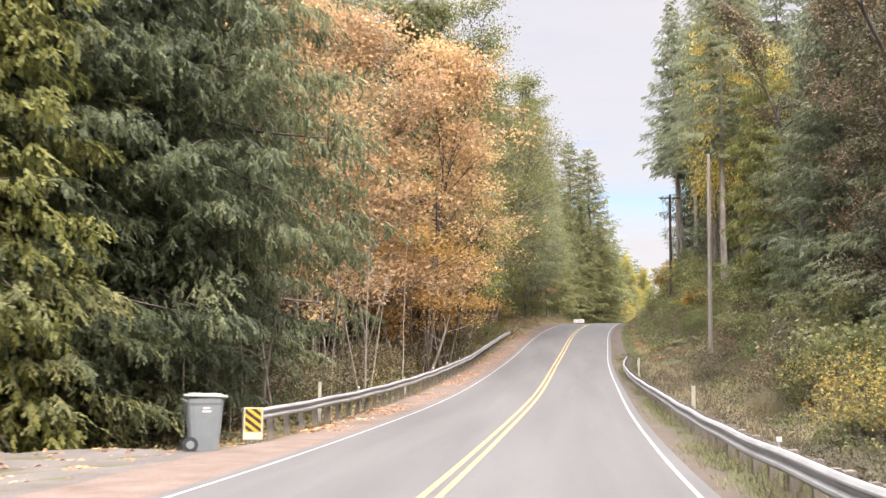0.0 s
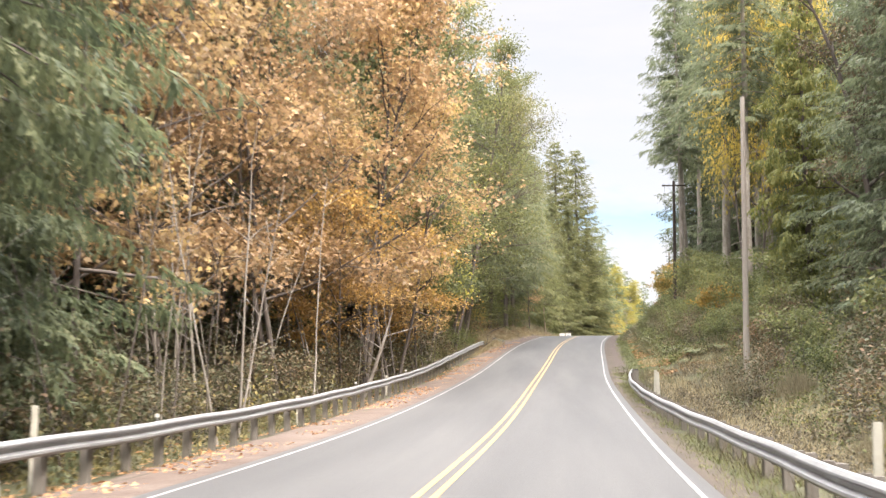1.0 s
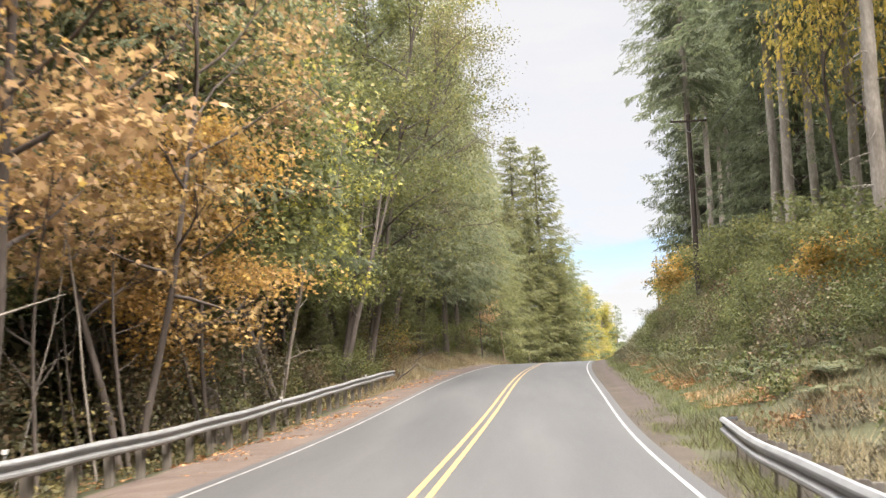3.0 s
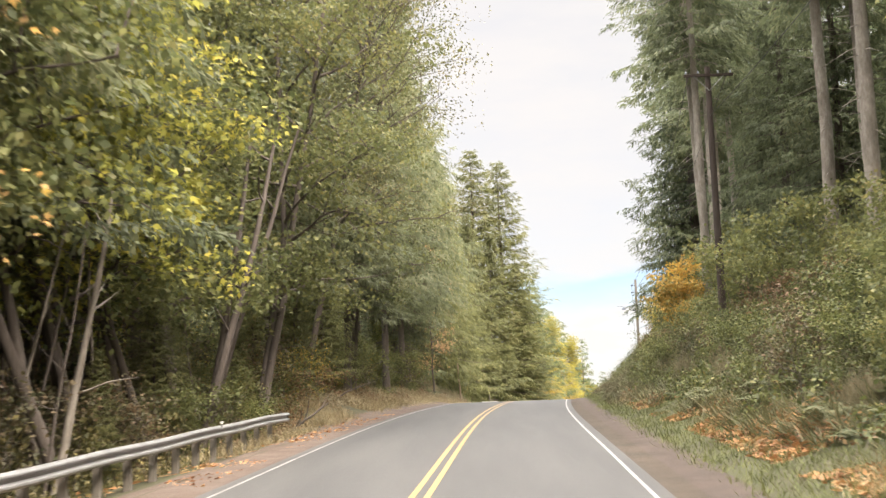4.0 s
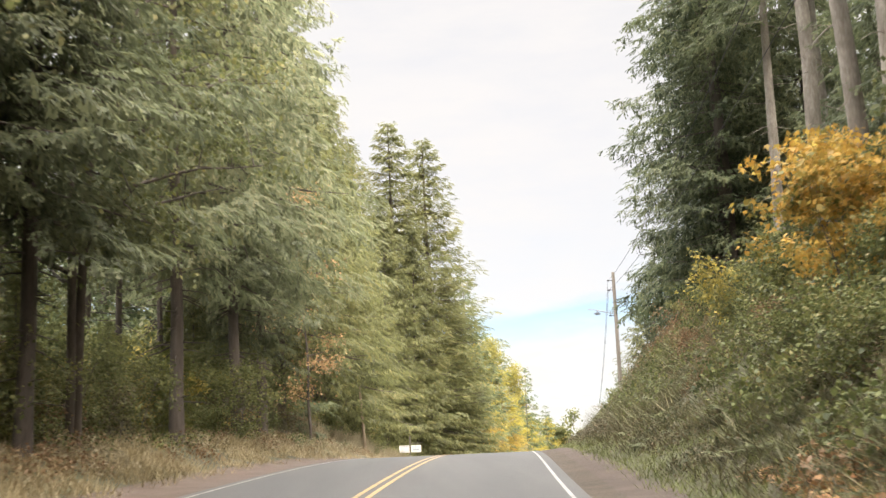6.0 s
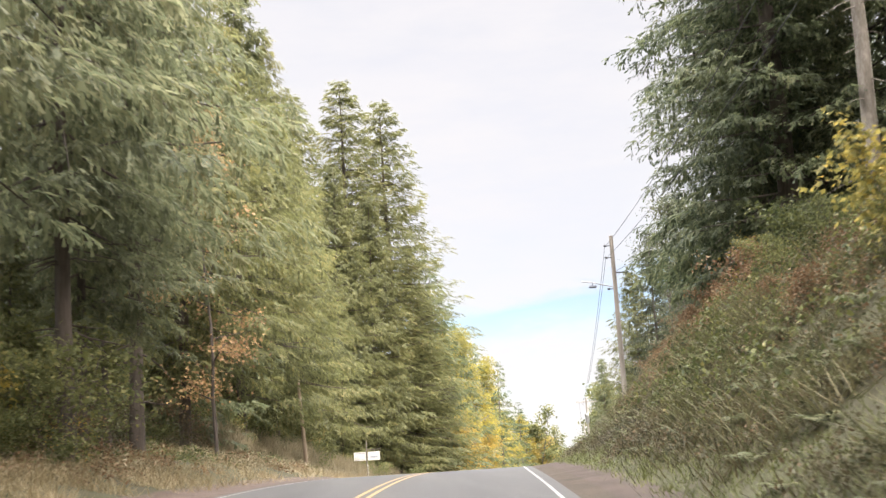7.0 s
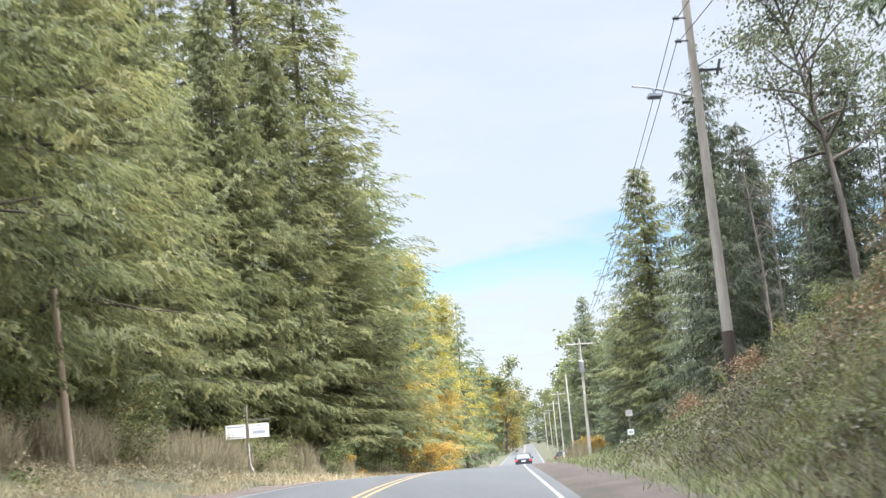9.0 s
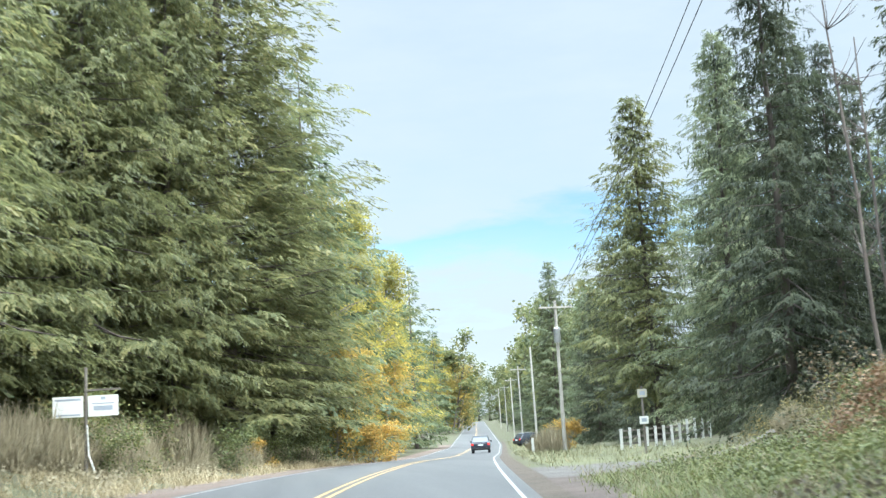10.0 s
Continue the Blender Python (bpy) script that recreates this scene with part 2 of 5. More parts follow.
FERN = leafmat("sword_fern", [(0.052, 0.062, 0.028), (0.10, 0.112, 0.05), (0.155, 0.16, 0.075), (0.25, 0.22, 0.12)], 0.4, 0.4)
STRAW = leafmat("straw_grass", [(0.13, 0.105, 0.056), (0.22, 0.175, 0.095), (0.31, 0.25, 0.145), (0.40, 0.33, 0.21)], 0.3, 0.35)
MOSS = leafmat("mossy_grass", [(0.050, 0.062, 0.022), (0.092, 0.104, 0.036), (0.145, 0.150, 0.05), (0.20, 0.18, 0.075)], 0.3, 0.4)
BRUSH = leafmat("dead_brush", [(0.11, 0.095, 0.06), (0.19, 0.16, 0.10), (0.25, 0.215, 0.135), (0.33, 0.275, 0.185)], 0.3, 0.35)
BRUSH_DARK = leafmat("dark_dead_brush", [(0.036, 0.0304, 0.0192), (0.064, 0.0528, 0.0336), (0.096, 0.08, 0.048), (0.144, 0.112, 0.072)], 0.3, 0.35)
GRASS_G = leafmat("green_grass", [(0.045, 0.05, 0.024), (0.085, 0.088, 0.04), (0.135, 0.125, 0.062), (0.24, 0.19, 0.11)], 0.3, 0.35)
OAK = leafmat("grey_green_leaves", [(0.045, 0.052, 0.03), (0.085, 0.094, 0.05), (0.14, 0.148, 0.078), (0.24, 0.235, 0.14)], 0.45)
TWIGLEAF = leafmat("thinning_leaves", [(0.07, 0.075, 0.035), (0.13, 0.13, 0.06), (0.19, 0.17, 0.075), (0.28, 0.22, 0.10)], 0.3)
LITTER = leafmat("fallen_leaves", [(0.16, 0.07, 0.035), (0.30, 0.14, 0.06), (0.42, 0.23, 0.10), (0.45, 0.32, 0.16)], 0.2, 0.4)


# ---- mesh tools ----
def put(name, bm, material, parent=None, label=""):
    me = bpy.data.meshes.new(name)
    bm.normal_update()
    bm.to_mesh(me)
    bm.free()
    me.materials.append(material)
    ob = new(name, me)
    if parent is not None:
        ob.parent = parent
    return tagged(ob, label)


part = put


def raw(name, verts, faces, material, parent=None, label="", smooth=False):
    """A mesh object straight from arrays; faces all with the same number of corners."""
    verts, faces = np.asarray(verts, np.float32), np.asarray(faces, np.int32)
    me = bpy.data.meshes.new(name)
    k = faces.shape[1]
    me.vertices.add(len(verts)), me.loops.add(faces.size), me.polygons.add(len(faces))
    me.vertices.foreach_set("co", verts.ravel())
    me.loops.foreach_set("vertex_index", faces.ravel())
    me.polygons.foreach_set("loop_start", np.arange(0, faces.size, k, dtype=np.int32))
    me.update(calc_edges=True)
    me.validate()
    if smooth:
        me.shade_smooth()
    me.materials.append(material)
    ob = new(name, me)
    if parent is not None:
        ob.parent = parent
    return tagged(ob, label)


def box(bm, c, size, rot=None, bevel=0.0):
    m = Matrix.Translation(c) @ (rot or Matrix.Identity(4)) @ Matrix.Diagonal((*size, 1))
    r = bmesh.ops.create_cube(bm, size=1, matrix=m)
    if bevel:
        es = {e for v in r["verts"] for e in v.link_edges}
        bmesh.ops.bevel(bm, geom=list(es), offset=bevel, segments=2, affect="EDGES")
    return bm


def cyl(bm, p, q, r1, r2=None, n=10):
    p, q = Vector(p), Vector(q)
    d = q - p
    m = Matrix.Translation((p + q) / 2) @ d.to_track_quat("Z", "Y").to_matrix().to_4x4()
    bmesh.ops.create_cone(bm, cap_ends=True, segments=n, radius1=r1, radius2=r1 if r2 is None else r2, depth=d.length, matrix=m)
    return bm


def B():
    return bmesh.new()


class Soup:
    """Gathers vertices and faces of one mesh."""
    def __init__(self):
        self.v, self.f, self.n = [], [], 0

    def add(self, v, f):
        self.v.append(np.asarray(v, float)), self.f.append(np.asarray(f, int) + self.n)
        self.n += len(v)

    def tube(self, pts, radii, sides=6):
        pts, radii = np.asarray(pts, float), np.asarray(radii, float)
        d = np.gradient(pts, axis=0)
        d /= np.linalg.norm(d, axis=1)[:, None] + 1e-9
        ref = np.where(np.abs(d[:, 2:3]) > 0.9, np.array([[1.0, 0, 0]]), np.array([[0, 0, 1.0]]))
        a = np.cross(d, ref)
        a /= np.linalg.norm(a, axis=1)[:, None] + 1e-9
        b = np.cross(d, a)
        t = np.arange(sides) * 2 * np.pi / sides
        ring = pts[:, None] + radii[:, None, None] * (np.cos(t)[None, :, None] * a[:, None] + np.sin(t)[None, :, None] * b[:, None])
        i, j = np.meshgrid(np.arange(len(pts) - 1), np.arange(sides), indexing="ij")
        j2 = (j + 1) % sides
        f = np.stack([i * sides + j, i * sides + j2, (i + 1) * sides + j2, (i + 1) * sides + j], -1).reshape(-1, 4)
        self.add(ring.reshape(-1, 3), f)

    def done(self, name, material, parent=None, label="", smooth=False):
        return raw(name, np.concatenate(self.v), np.concatenate(self.f), material, parent, label, smooth)


SPRAY_V = np.array([(0, 0), (.5, 0), (1, 0), (.66, .22), (.60, -.21), (1.02, .13), (.97, -.14)])
SPRAY_F = np.array([(0, 1, 3), (1, 0, 4), (1, 2, 5), (2, 1, 6)])
LEAF_V = np.array([(0, 0), (.42, .36), (1, 0), (.5, -.38)])
LEAF_F = np.array([(0, 1, 2), (0, 2, 3)])
LOBED_V = np.array([(0, 0), (.48, .2), (1, 0), (.48, -.2), (.68, .52), (.12, .16), (.68, -.52), (.12, -.16)])
LOBED_F = np.array([(0, 1, 2), (0, 2, 3), (0, 4, 1), (0, 5, 4), (0, 3, 6), (0, 6, 7)])
BLADE_V = np.array([(0, .5), (0, -.5), (1, 0)])
BLADE_F = np.array([(0, 1, 2)])


def unit(a):
    return a / (np.linalg.norm(a, axis=-1, keepdims=True) + 1e-9)


def scatter(P, U, W, length, width, bend, tv, tf):
    """Lays the flat shape tv, tf at each place P, along U, with normal about W, bent away from W."""
    U = unit(U)
    V = unit(np.cross(W, U))
    W = np.cross(U, V)
    u, v = tv[:, 0], tv[:, 1]
    L = np.asarray(length)[:, None, None]
    q = P[:, None] + L * (u[None, :, None] * U[:, None] + (v * width)[None, :, None] * V[:, None] - (bend * u * u)[None, :, None] * W[:, None])
    n = len(P)
    f = (tf[None] + (np.arange(n) * len(tv))[:, None, None]).reshape(-1, 3)
    return q.reshape(-1, 3), f


# ---- the lie of the land ----
Y_ = [-300, -60, 0, 22, 45, 56, 70, 87, 98, 109, 120, 130, 145, 160, 171, 181, 191, 201, 211, 225, 245, 270, 325, 400, 900, 3000]
X_ = [-2.75, -2.75, -2.75, -2.7, -2.4, -2.15, -1.95, -1.70, -1.45, -1.02, -0.70, -0.37, 0.28, 1.30, 2.2, 2.95, 3.8, 4.9, 6.0, 7.6, 10.3, 14.1, 23.4, 36.0, 110, 420]
Z_ = [0, 0, 0, -0.07, 0.27, 0.58, 1.13, 1.98, 2.62, 3.52, 4.44, 5.22, 6.35, 7.4, 8.15, 8.65, 9.05, 9.3, 9.5, 9.58, 9.4, 8.9, 7.4, 6.4, 8.0, 12]
FY = np.arange(-300, 3000.5, 1.0)


def soften(a, w):
    k = np.exp(-0.5 * (np.arange(-3 * w, 3 * w + 1) / w) ** 2)
    k /= k.sum()
    return np.convolve(np.pad(a, 3 * w, mode="reflect", reflect_type="odd"), k, "valid")


FX, FZ = soften(np.interp(FY, Y_, X_), 7), soften(np.interp(FY, Y_, Z_), 7)


def mid(y):
    return np.interp(y, FY, FX)


def road_z(y):
    return np.interp(y, FY, FZ)


# rise of the ground beside the road: at each station along it, distance from its middle and height over it
RD = np.array([0, 4.1, 5.5, 7, 8.5, 11, 14, 20, 40, 150, 900])
RIGHT = [(-300, (0, -.03, -.1, -.35, -.5, -.35, .4, 2, 5, 9, 20)),
         (62, (0, -.03, -.1, -.45, -.8, -.8, .0, 2.4, 5.5, 9, 20)),
         (86, (0, -.03, -.1, -.45, -.8, -.6, 1.2, 4, 6, 9, 20)),
         (105, (0, -.03, .0, .4, 1.0, 2.2, 3.4, 5, 7, 10, 20)),
         (143, (0, -.03, .05, .45, 1.1, 2.5, 4.2, 6.2, 8, 11, 20)),
         (165, (0, -.03, .1, .8, 2.0, 4.3, 6.3, 7.8, 9, 11, 20)),
         (205, (0, -.03, .1, .95, 2.4, 5.0, 7.0, 8.2, 9, 10, 20)),
         (222, (0, -.03, .05, .45, 1.25, 2.7, 4.2, 5.2, 6, 8, 20)),
         (232, (0, -.03, .0, .1, .35, 1.2, 1.9, 2.6, 4, 8, 20)),
         (250, (0, -.03, -.05, -.1, -.1, .0, .2, .6, 2, 6, 20)),
         (3000, (0, -.03, -.05, -.05, .0, .1, .3, .8, 2, 6, 20))]
LEFT = [(-300, (0, -.03, -.04, -.04, -.05, -.05, -.05, -.1, -.4, 2, 10)),
        (27, (0, -.03, -.04, -.05, -.06, -.08, -.1, -.2, -.6, 2, 10)),
        (34, (0, -.03, -.06, -.3, -.6, -.9, -1.0, -1.1, -1, 2, 10)),
        (130, (0, -.03, -.06, -.3, -.7, -1.0, -1.1, -1.1, 0, 3, 10)),
        (146, (0, -.03, -.03, .25, .7, 1.2, 1.3, 1.5, 2.5, 5, 10)),
        (205, (0, -.03, -.03, .35, .9, 1.4, 1.6, 1.8, 3, 5, 10)),
        (235, (0, -.03, -.03, .1, .5, 1.1, 1.4, 1.7, 3, 5, 10)),
        (262, (0, -.03, -.03, .02, .1, .3, .6, 1.2, 2.5, 5, 10)),
        (3000, (0, -.03, -.03, .05, .15, .4, .7, 1.2, 2.5, 5, 10))]


def rise(table, d, y):
    ys = np.array([r[0] for r in table])
    hs = np.array([r[1] for r in table])
    i = np.clip(np.searchsorted(ys, y) - 1, 0, len(ys) - 2)
    t = np.clip((y - ys[i]) / (ys[i + 1] - ys[i]), 0, 1)
    t = t * t * (3 - 2 * t)
    k = np.clip(np.searchsorted(RD, d) - 1, 0, len(RD) - 2)
    u = np.clip((d - RD[k]) / (RD[k + 1] - RD[k]), 0, 1)
    lo = hs[i, k] * (1 - u) + hs[i, k + 1] * u
    hi = hs[i + 1, k] * (1 - u) + hs[i + 1, k + 1] * u
    return lo * (1 - t) + hi * t


def gz(x, y):
    """Height of the ground."""
    x, y = np.asarray(x, float), np.asarray(y, float)
    d = x - mid(y)
    a = np.abs(d)
    h = np.where(d > 0, rise(RIGHT, a, y), rise(LEFT, a, y))
    rough = np.clip((a - 5.5) / 5, 0, 1) * (0.14 * np.sin(x * 1.3 + y * 0.7) * np.sin(y * 0.9 - x * 0.4) + 0.10 * np.sin(x * 2.9 + 1.7) * np.sin(y * 2.3 + x))
    return road_z(y) + h + rough * np.where(a > 60, 0, 1)


def strip(name, d0, d1, y0, y1, lift, material, step=1.5, n=2, seat=True, label=""):
    """A band that follows the road between two distances from its middle."""
    ys = np.arange(y0, y1 + step * 0.5, step)
    ds = np.linspace(d0, d1, n)
    yy, dd = np.meshgrid(ys, ds, indexing="ij")
    xx = mid(yy) + dd
    zz = (gz(xx, yy) if seat else road_z(yy)) + lift
    i, j = np.meshgrid(np.arange(len(ys) - 1), np.arange(n - 1), indexing="ij")
    f = np.stack([i * n + j, i * n + j + 1, (i + 1) * n + j + 1, (i + 1) * n + j], -1).reshape(-1, 4)
    return raw(name, np.stack([xx, yy, zz], -1).reshape(-1, 3), f, material, None, label, True)


ys = np.concatenate([np.arange(-300, -20, 20), np.arange(-20, 420, 1.0), np.arange(420, 900, 20), np.arange(900, 3001, 150)])
half = np.array([0, 2, 4.1, 4.8, 5.5, 6.2, 7, 7.7, 8.5, 9.2, 10, 11, 12, 13, 14, 16, 18, 20, 24, 28, 34, 40, 60, 90, 150, 300, 900, 2500])
ds = np.concatenate([-half[::-1], half[1:]])
yy, dd = np.meshgrid(ys, ds, indexing="ij")
xx = mid(yy) + dd
zz = gz(xx, yy) - np.where(np.abs(dd) < 4.3, 0.05, 0)
n_ = len(ds)
i_, j_ = np.meshgrid(np.arange(len(ys) - 1), np.arange(n_ - 1), indexing="ij")
ground = raw("ground", np.stack([xx, yy, zz], -1).reshape(-1, 3), np.stack([i_ * n_ + j_, i_ * n_ + j_ + 1, (i_ + 1) * n_ + j_ + 1, (i_ + 1) * n_ + j_], -1).reshape(-1, 4), SOIL, None, "", True)
tagged(ground, "brown forest floor with moss and dead leaves", "ground", kind="structure")
tagged(strip("road", -4.12, 4.12, -60, 900, 0.0, ASPHALT, 1.5, 3, False), "worn pale grey asphalt of a two-lane country road", "road", kind="structure")
for name, d, w, m, lab in (("left_edge_line", -3.83, 0.075, PAINT_W, "worn white edge line"), ("right_edge_line", 3.83, 0.075, PAINT_W, "worn white edge line"),
                           ("centre_line", -0.13, 0.11, PAINT_Y, "one of two solid yellow centre lines"), ("centre_line", 0.13, 0.11, PAINT_Y, "one of two solid yellow centre lines")):
    tagged(strip(name, d - w / 2, d + w / 2, -60, 900, 0.006, m, 1.5, 2, False), lab, "road marking", kind="structure")
tagged(strip("shoulder", -6.2, -4.05, -60, 420, 0.015, DIRT, 1.0, 5), "reddish brown dirt shoulder with fallen leaves", "shoulder", kind="structure")
tagged(strip("shoulder", 4.05, 4.7, -60, 420, 0.015, DIRT_DARK, 1.0, 4), "brown dirt shoulder of the road", "shoulder", kind="structure")
tagged(strip("shoulder", 4.65, 5.5, 96, 239, 0.022, DIRT_RED, 1.0, 5), "bare reddish brown dirt below the bank", "shoulder", kind="structure")
tagged(strip("driveway", -30, -6.2, 6, 29, 0.015, GRAVEL, 0.8, 24), "pale gravel turnout beside the road", "driveway", kind="structure")
tagged(strip("driveway", 4.7, 22, 238.5, 247, 0.03, GRAVEL, 0.8, 24), "grey gravel side road", "driveway", kind="structure")
tagged(strip("grass_verge", 5.35, 12, 246.5, 420, 0.02, TURF, 1.0, 8), "short mown grass verge", "verge", kind="structure")


# ---- trees ----
def curve(p0, d0, length, lift, n, wob, rg):
    """A wandering line from p0 along d0 that bends up (or down) by lift."""
    pts, p, d = [np.array(p0, float)], np.array(p0, float), np.array(d0, float)
    for _ in range(n):
        d = unit(d + np.array([0, 0, lift / n]) + rg.normal(0, wob, 3))
        p = p + d * length / n
        pts.append(p)
    return np.array(pts)


def conifer(label, seed, H, R, base, n_boughs, n_sprays, size, leaf, bark, droop=0.5, taper=0.85, ragged=0.25, lean=0.0, r0=None, hang=0.5, thin=1.0, curtain=0.0, snags=1.2):
    """A conifer: straight tapered trunk, boughs that sag and turn up at the tip, each hung with flat sprays."""
    rg = np.random.default_rng(seed)
    tree = tagged(new("conifer"), label, "tree", "forest trees")
    r0 = r0 or H * 0.011
    z = np.linspace(-0.6, H, 14)
    wx = np.cumsum(rg.normal(0, 0.05, 14)) + lean * z
    wy = np.cumsum(rg.normal(0, 0.05, 14))
    s, lm = Soup(), Soup()
    s.tube(np.stack([wx - wx[0], wy - wy[0], z], 1), r0 * np.clip(1 - z / H, 0.03, 1) ** 0.8 * np.where(z < 0.5, 1.25, 1.0), 9)
    at = lambda h: np.array([np.interp(h, z, wx - wx[0]), np.interp(h, z, wy - wy[0]), h])
    for _ in range(int(base * H * snags)):                # dead snags on the bare stem
        h, a = rg.uniform(0.12, 1.0) * base * H + 0.5, rg.uniform(0, 6.28)
        d = np.array([math.cos(a), math.sin(a), rg.uniform(-0.35, 0.1)])
        ln = rg.uniform(0.6, 2.2)
        lm.tube(curve(at(h), d, ln, -0.2, 3, 0.12, rg), np.linspace(0.035, 0.008, 4), 3)
    P, U, W, Ls = [], [], [], []
    down = np.array([0, 0, -1.0])
    per_whorl = 6
    n_whorls = max(1, n_boughs // per_whorl)
    for k in range(n_boughs):
        f = min(0.999, max(0.0, (k // per_whorl + 0.5 + rg.normal(0, 0.33)) / n_whorls))   # boughs stand in loose whorls
        h = base * H + f * (H - base * H) * 0.995
        prof = min(1.0, (1.02 - f) ** taper) * min(1.0, 0.62 + f * 4)
        L = R * prof * rg.uniform(1 - 2 * ragged, 1 + 0.6 * ragged) + 0.22
        a = k * 2.39996 + rg.normal(0, 0.3)
        o = np.array([math.cos(a), math.sin(a), 0.0])
        side = np.array([-o[1], o[0], 0.0])
        t = np.linspace(0, 1, 7)
        up0 = 0.3 * f - 0.05
        sag = droop * rg.uniform(0.45, 1.5) * (1.15 - f)
        line = at(h) + L * (t[:, None] * o * (1 - 0.12 * sag) + (up0 * t - sag * t ** 1.5 + 0.18 * t ** 4)[:, None] * np.array([0, 0, 1.0]))
        if L > 1.2 and k % 2 == 0:
            lm.tube(line[[0, 3, 5]], np.array([0.05, 0.03, 0.01]) * (0.5 + L / 6), 3)
        # side twigs in pairs, longest near the middle, each set with short needle sprays
        nb = max(4, int(3 + 2.4 * L))
        tb = np.clip(0.14 + 0.86 * (np.arange(nb) + rg.uniform(-0.3, 0.3, nb)) / (nb - 1), 0.08, 1)
        bl = np.minimum((0.10 + 0.30 * np.sin(np.pi * np.clip(tb * 0.82 + 0.12, 0, 0.97))) * L, 1.7) * rg.uniform(0.6, 1.3, nb) + 0.12
        sd = np.where(np.arange(nb) % 2 == 0, 1.0, -1.0) * rg.uniform(0.5, 1.0, nb) * (1 - 0.8 * tb ** 3)
        bd = unit(o * (0.55 + 0.45 * tb)[:, None] + side * sd[:, None] + down * (hang * rg.uniform(0.0, 0.6, nb))[:, None])
        m = max(5, int(n_sprays * (0.06 + 0.84 * L / R)))
        w_ = (bl + 0.6 * bl.mean()) * (0.5 + tb)
        w_ /= w_.sum()
        b_i = rg.choice(nb, m, p=w_)
        sp = rg.uniform(0.0, 1.0, m) ** 0.8
        p = np.stack([np.interp(tb[b_i], t, line[:, i]) for i in range(3)], 1) + bd[b_i] * (bl[b_i] * sp)[:, None]
        p[:, 2] -= hang * 0.22 * bl[b_i] * sp ** 2
        turn_ = rg.normal(0, 0.55, m)
        u = bd[b_i] + np.cross(bd[b_i], np.array([0, 0, 1.0])) * turn_[:, None] + down * (hang * rg.uniform(-0.15, 0.75, m))[:, None] + rg.normal(0, 0.16, (m, 3))
        hung = rg.uniform(0, 1, m) < curtain
        u[hung] = down + rg.normal(0, 0.22, (int(hung.sum()), 3)) + o * 0.15
        w = np.array([0, 0, 1.0]) + rg.normal(0, 0.30, (m, 3)) + o * 0.35
        w[hung] = o + rg.normal(0, 0.6, (int(hung.sum()), 3))
        ln = size * rg.uniform(0.6, 1.35, m) * np.where(hung, 1.25, 1.0)
        P.append(p), U.append(u), W.append(w), Ls.append(np.minimum(ln, 0.2 + 0.5 * L))
    s.done("trunk", bark, tree, "", True)
    tagged(lm.done("branchwork", bark, tree), kind="stuff")
    v, fc = scatter(np.concatenate(P), np.concatenate(U), np.concatenate(W), np.concatenate(Ls), thin, 0.30, SPRAY_V, SPRAY_F)
    raw("crown", v, fc, leaf, tree)
    return tree


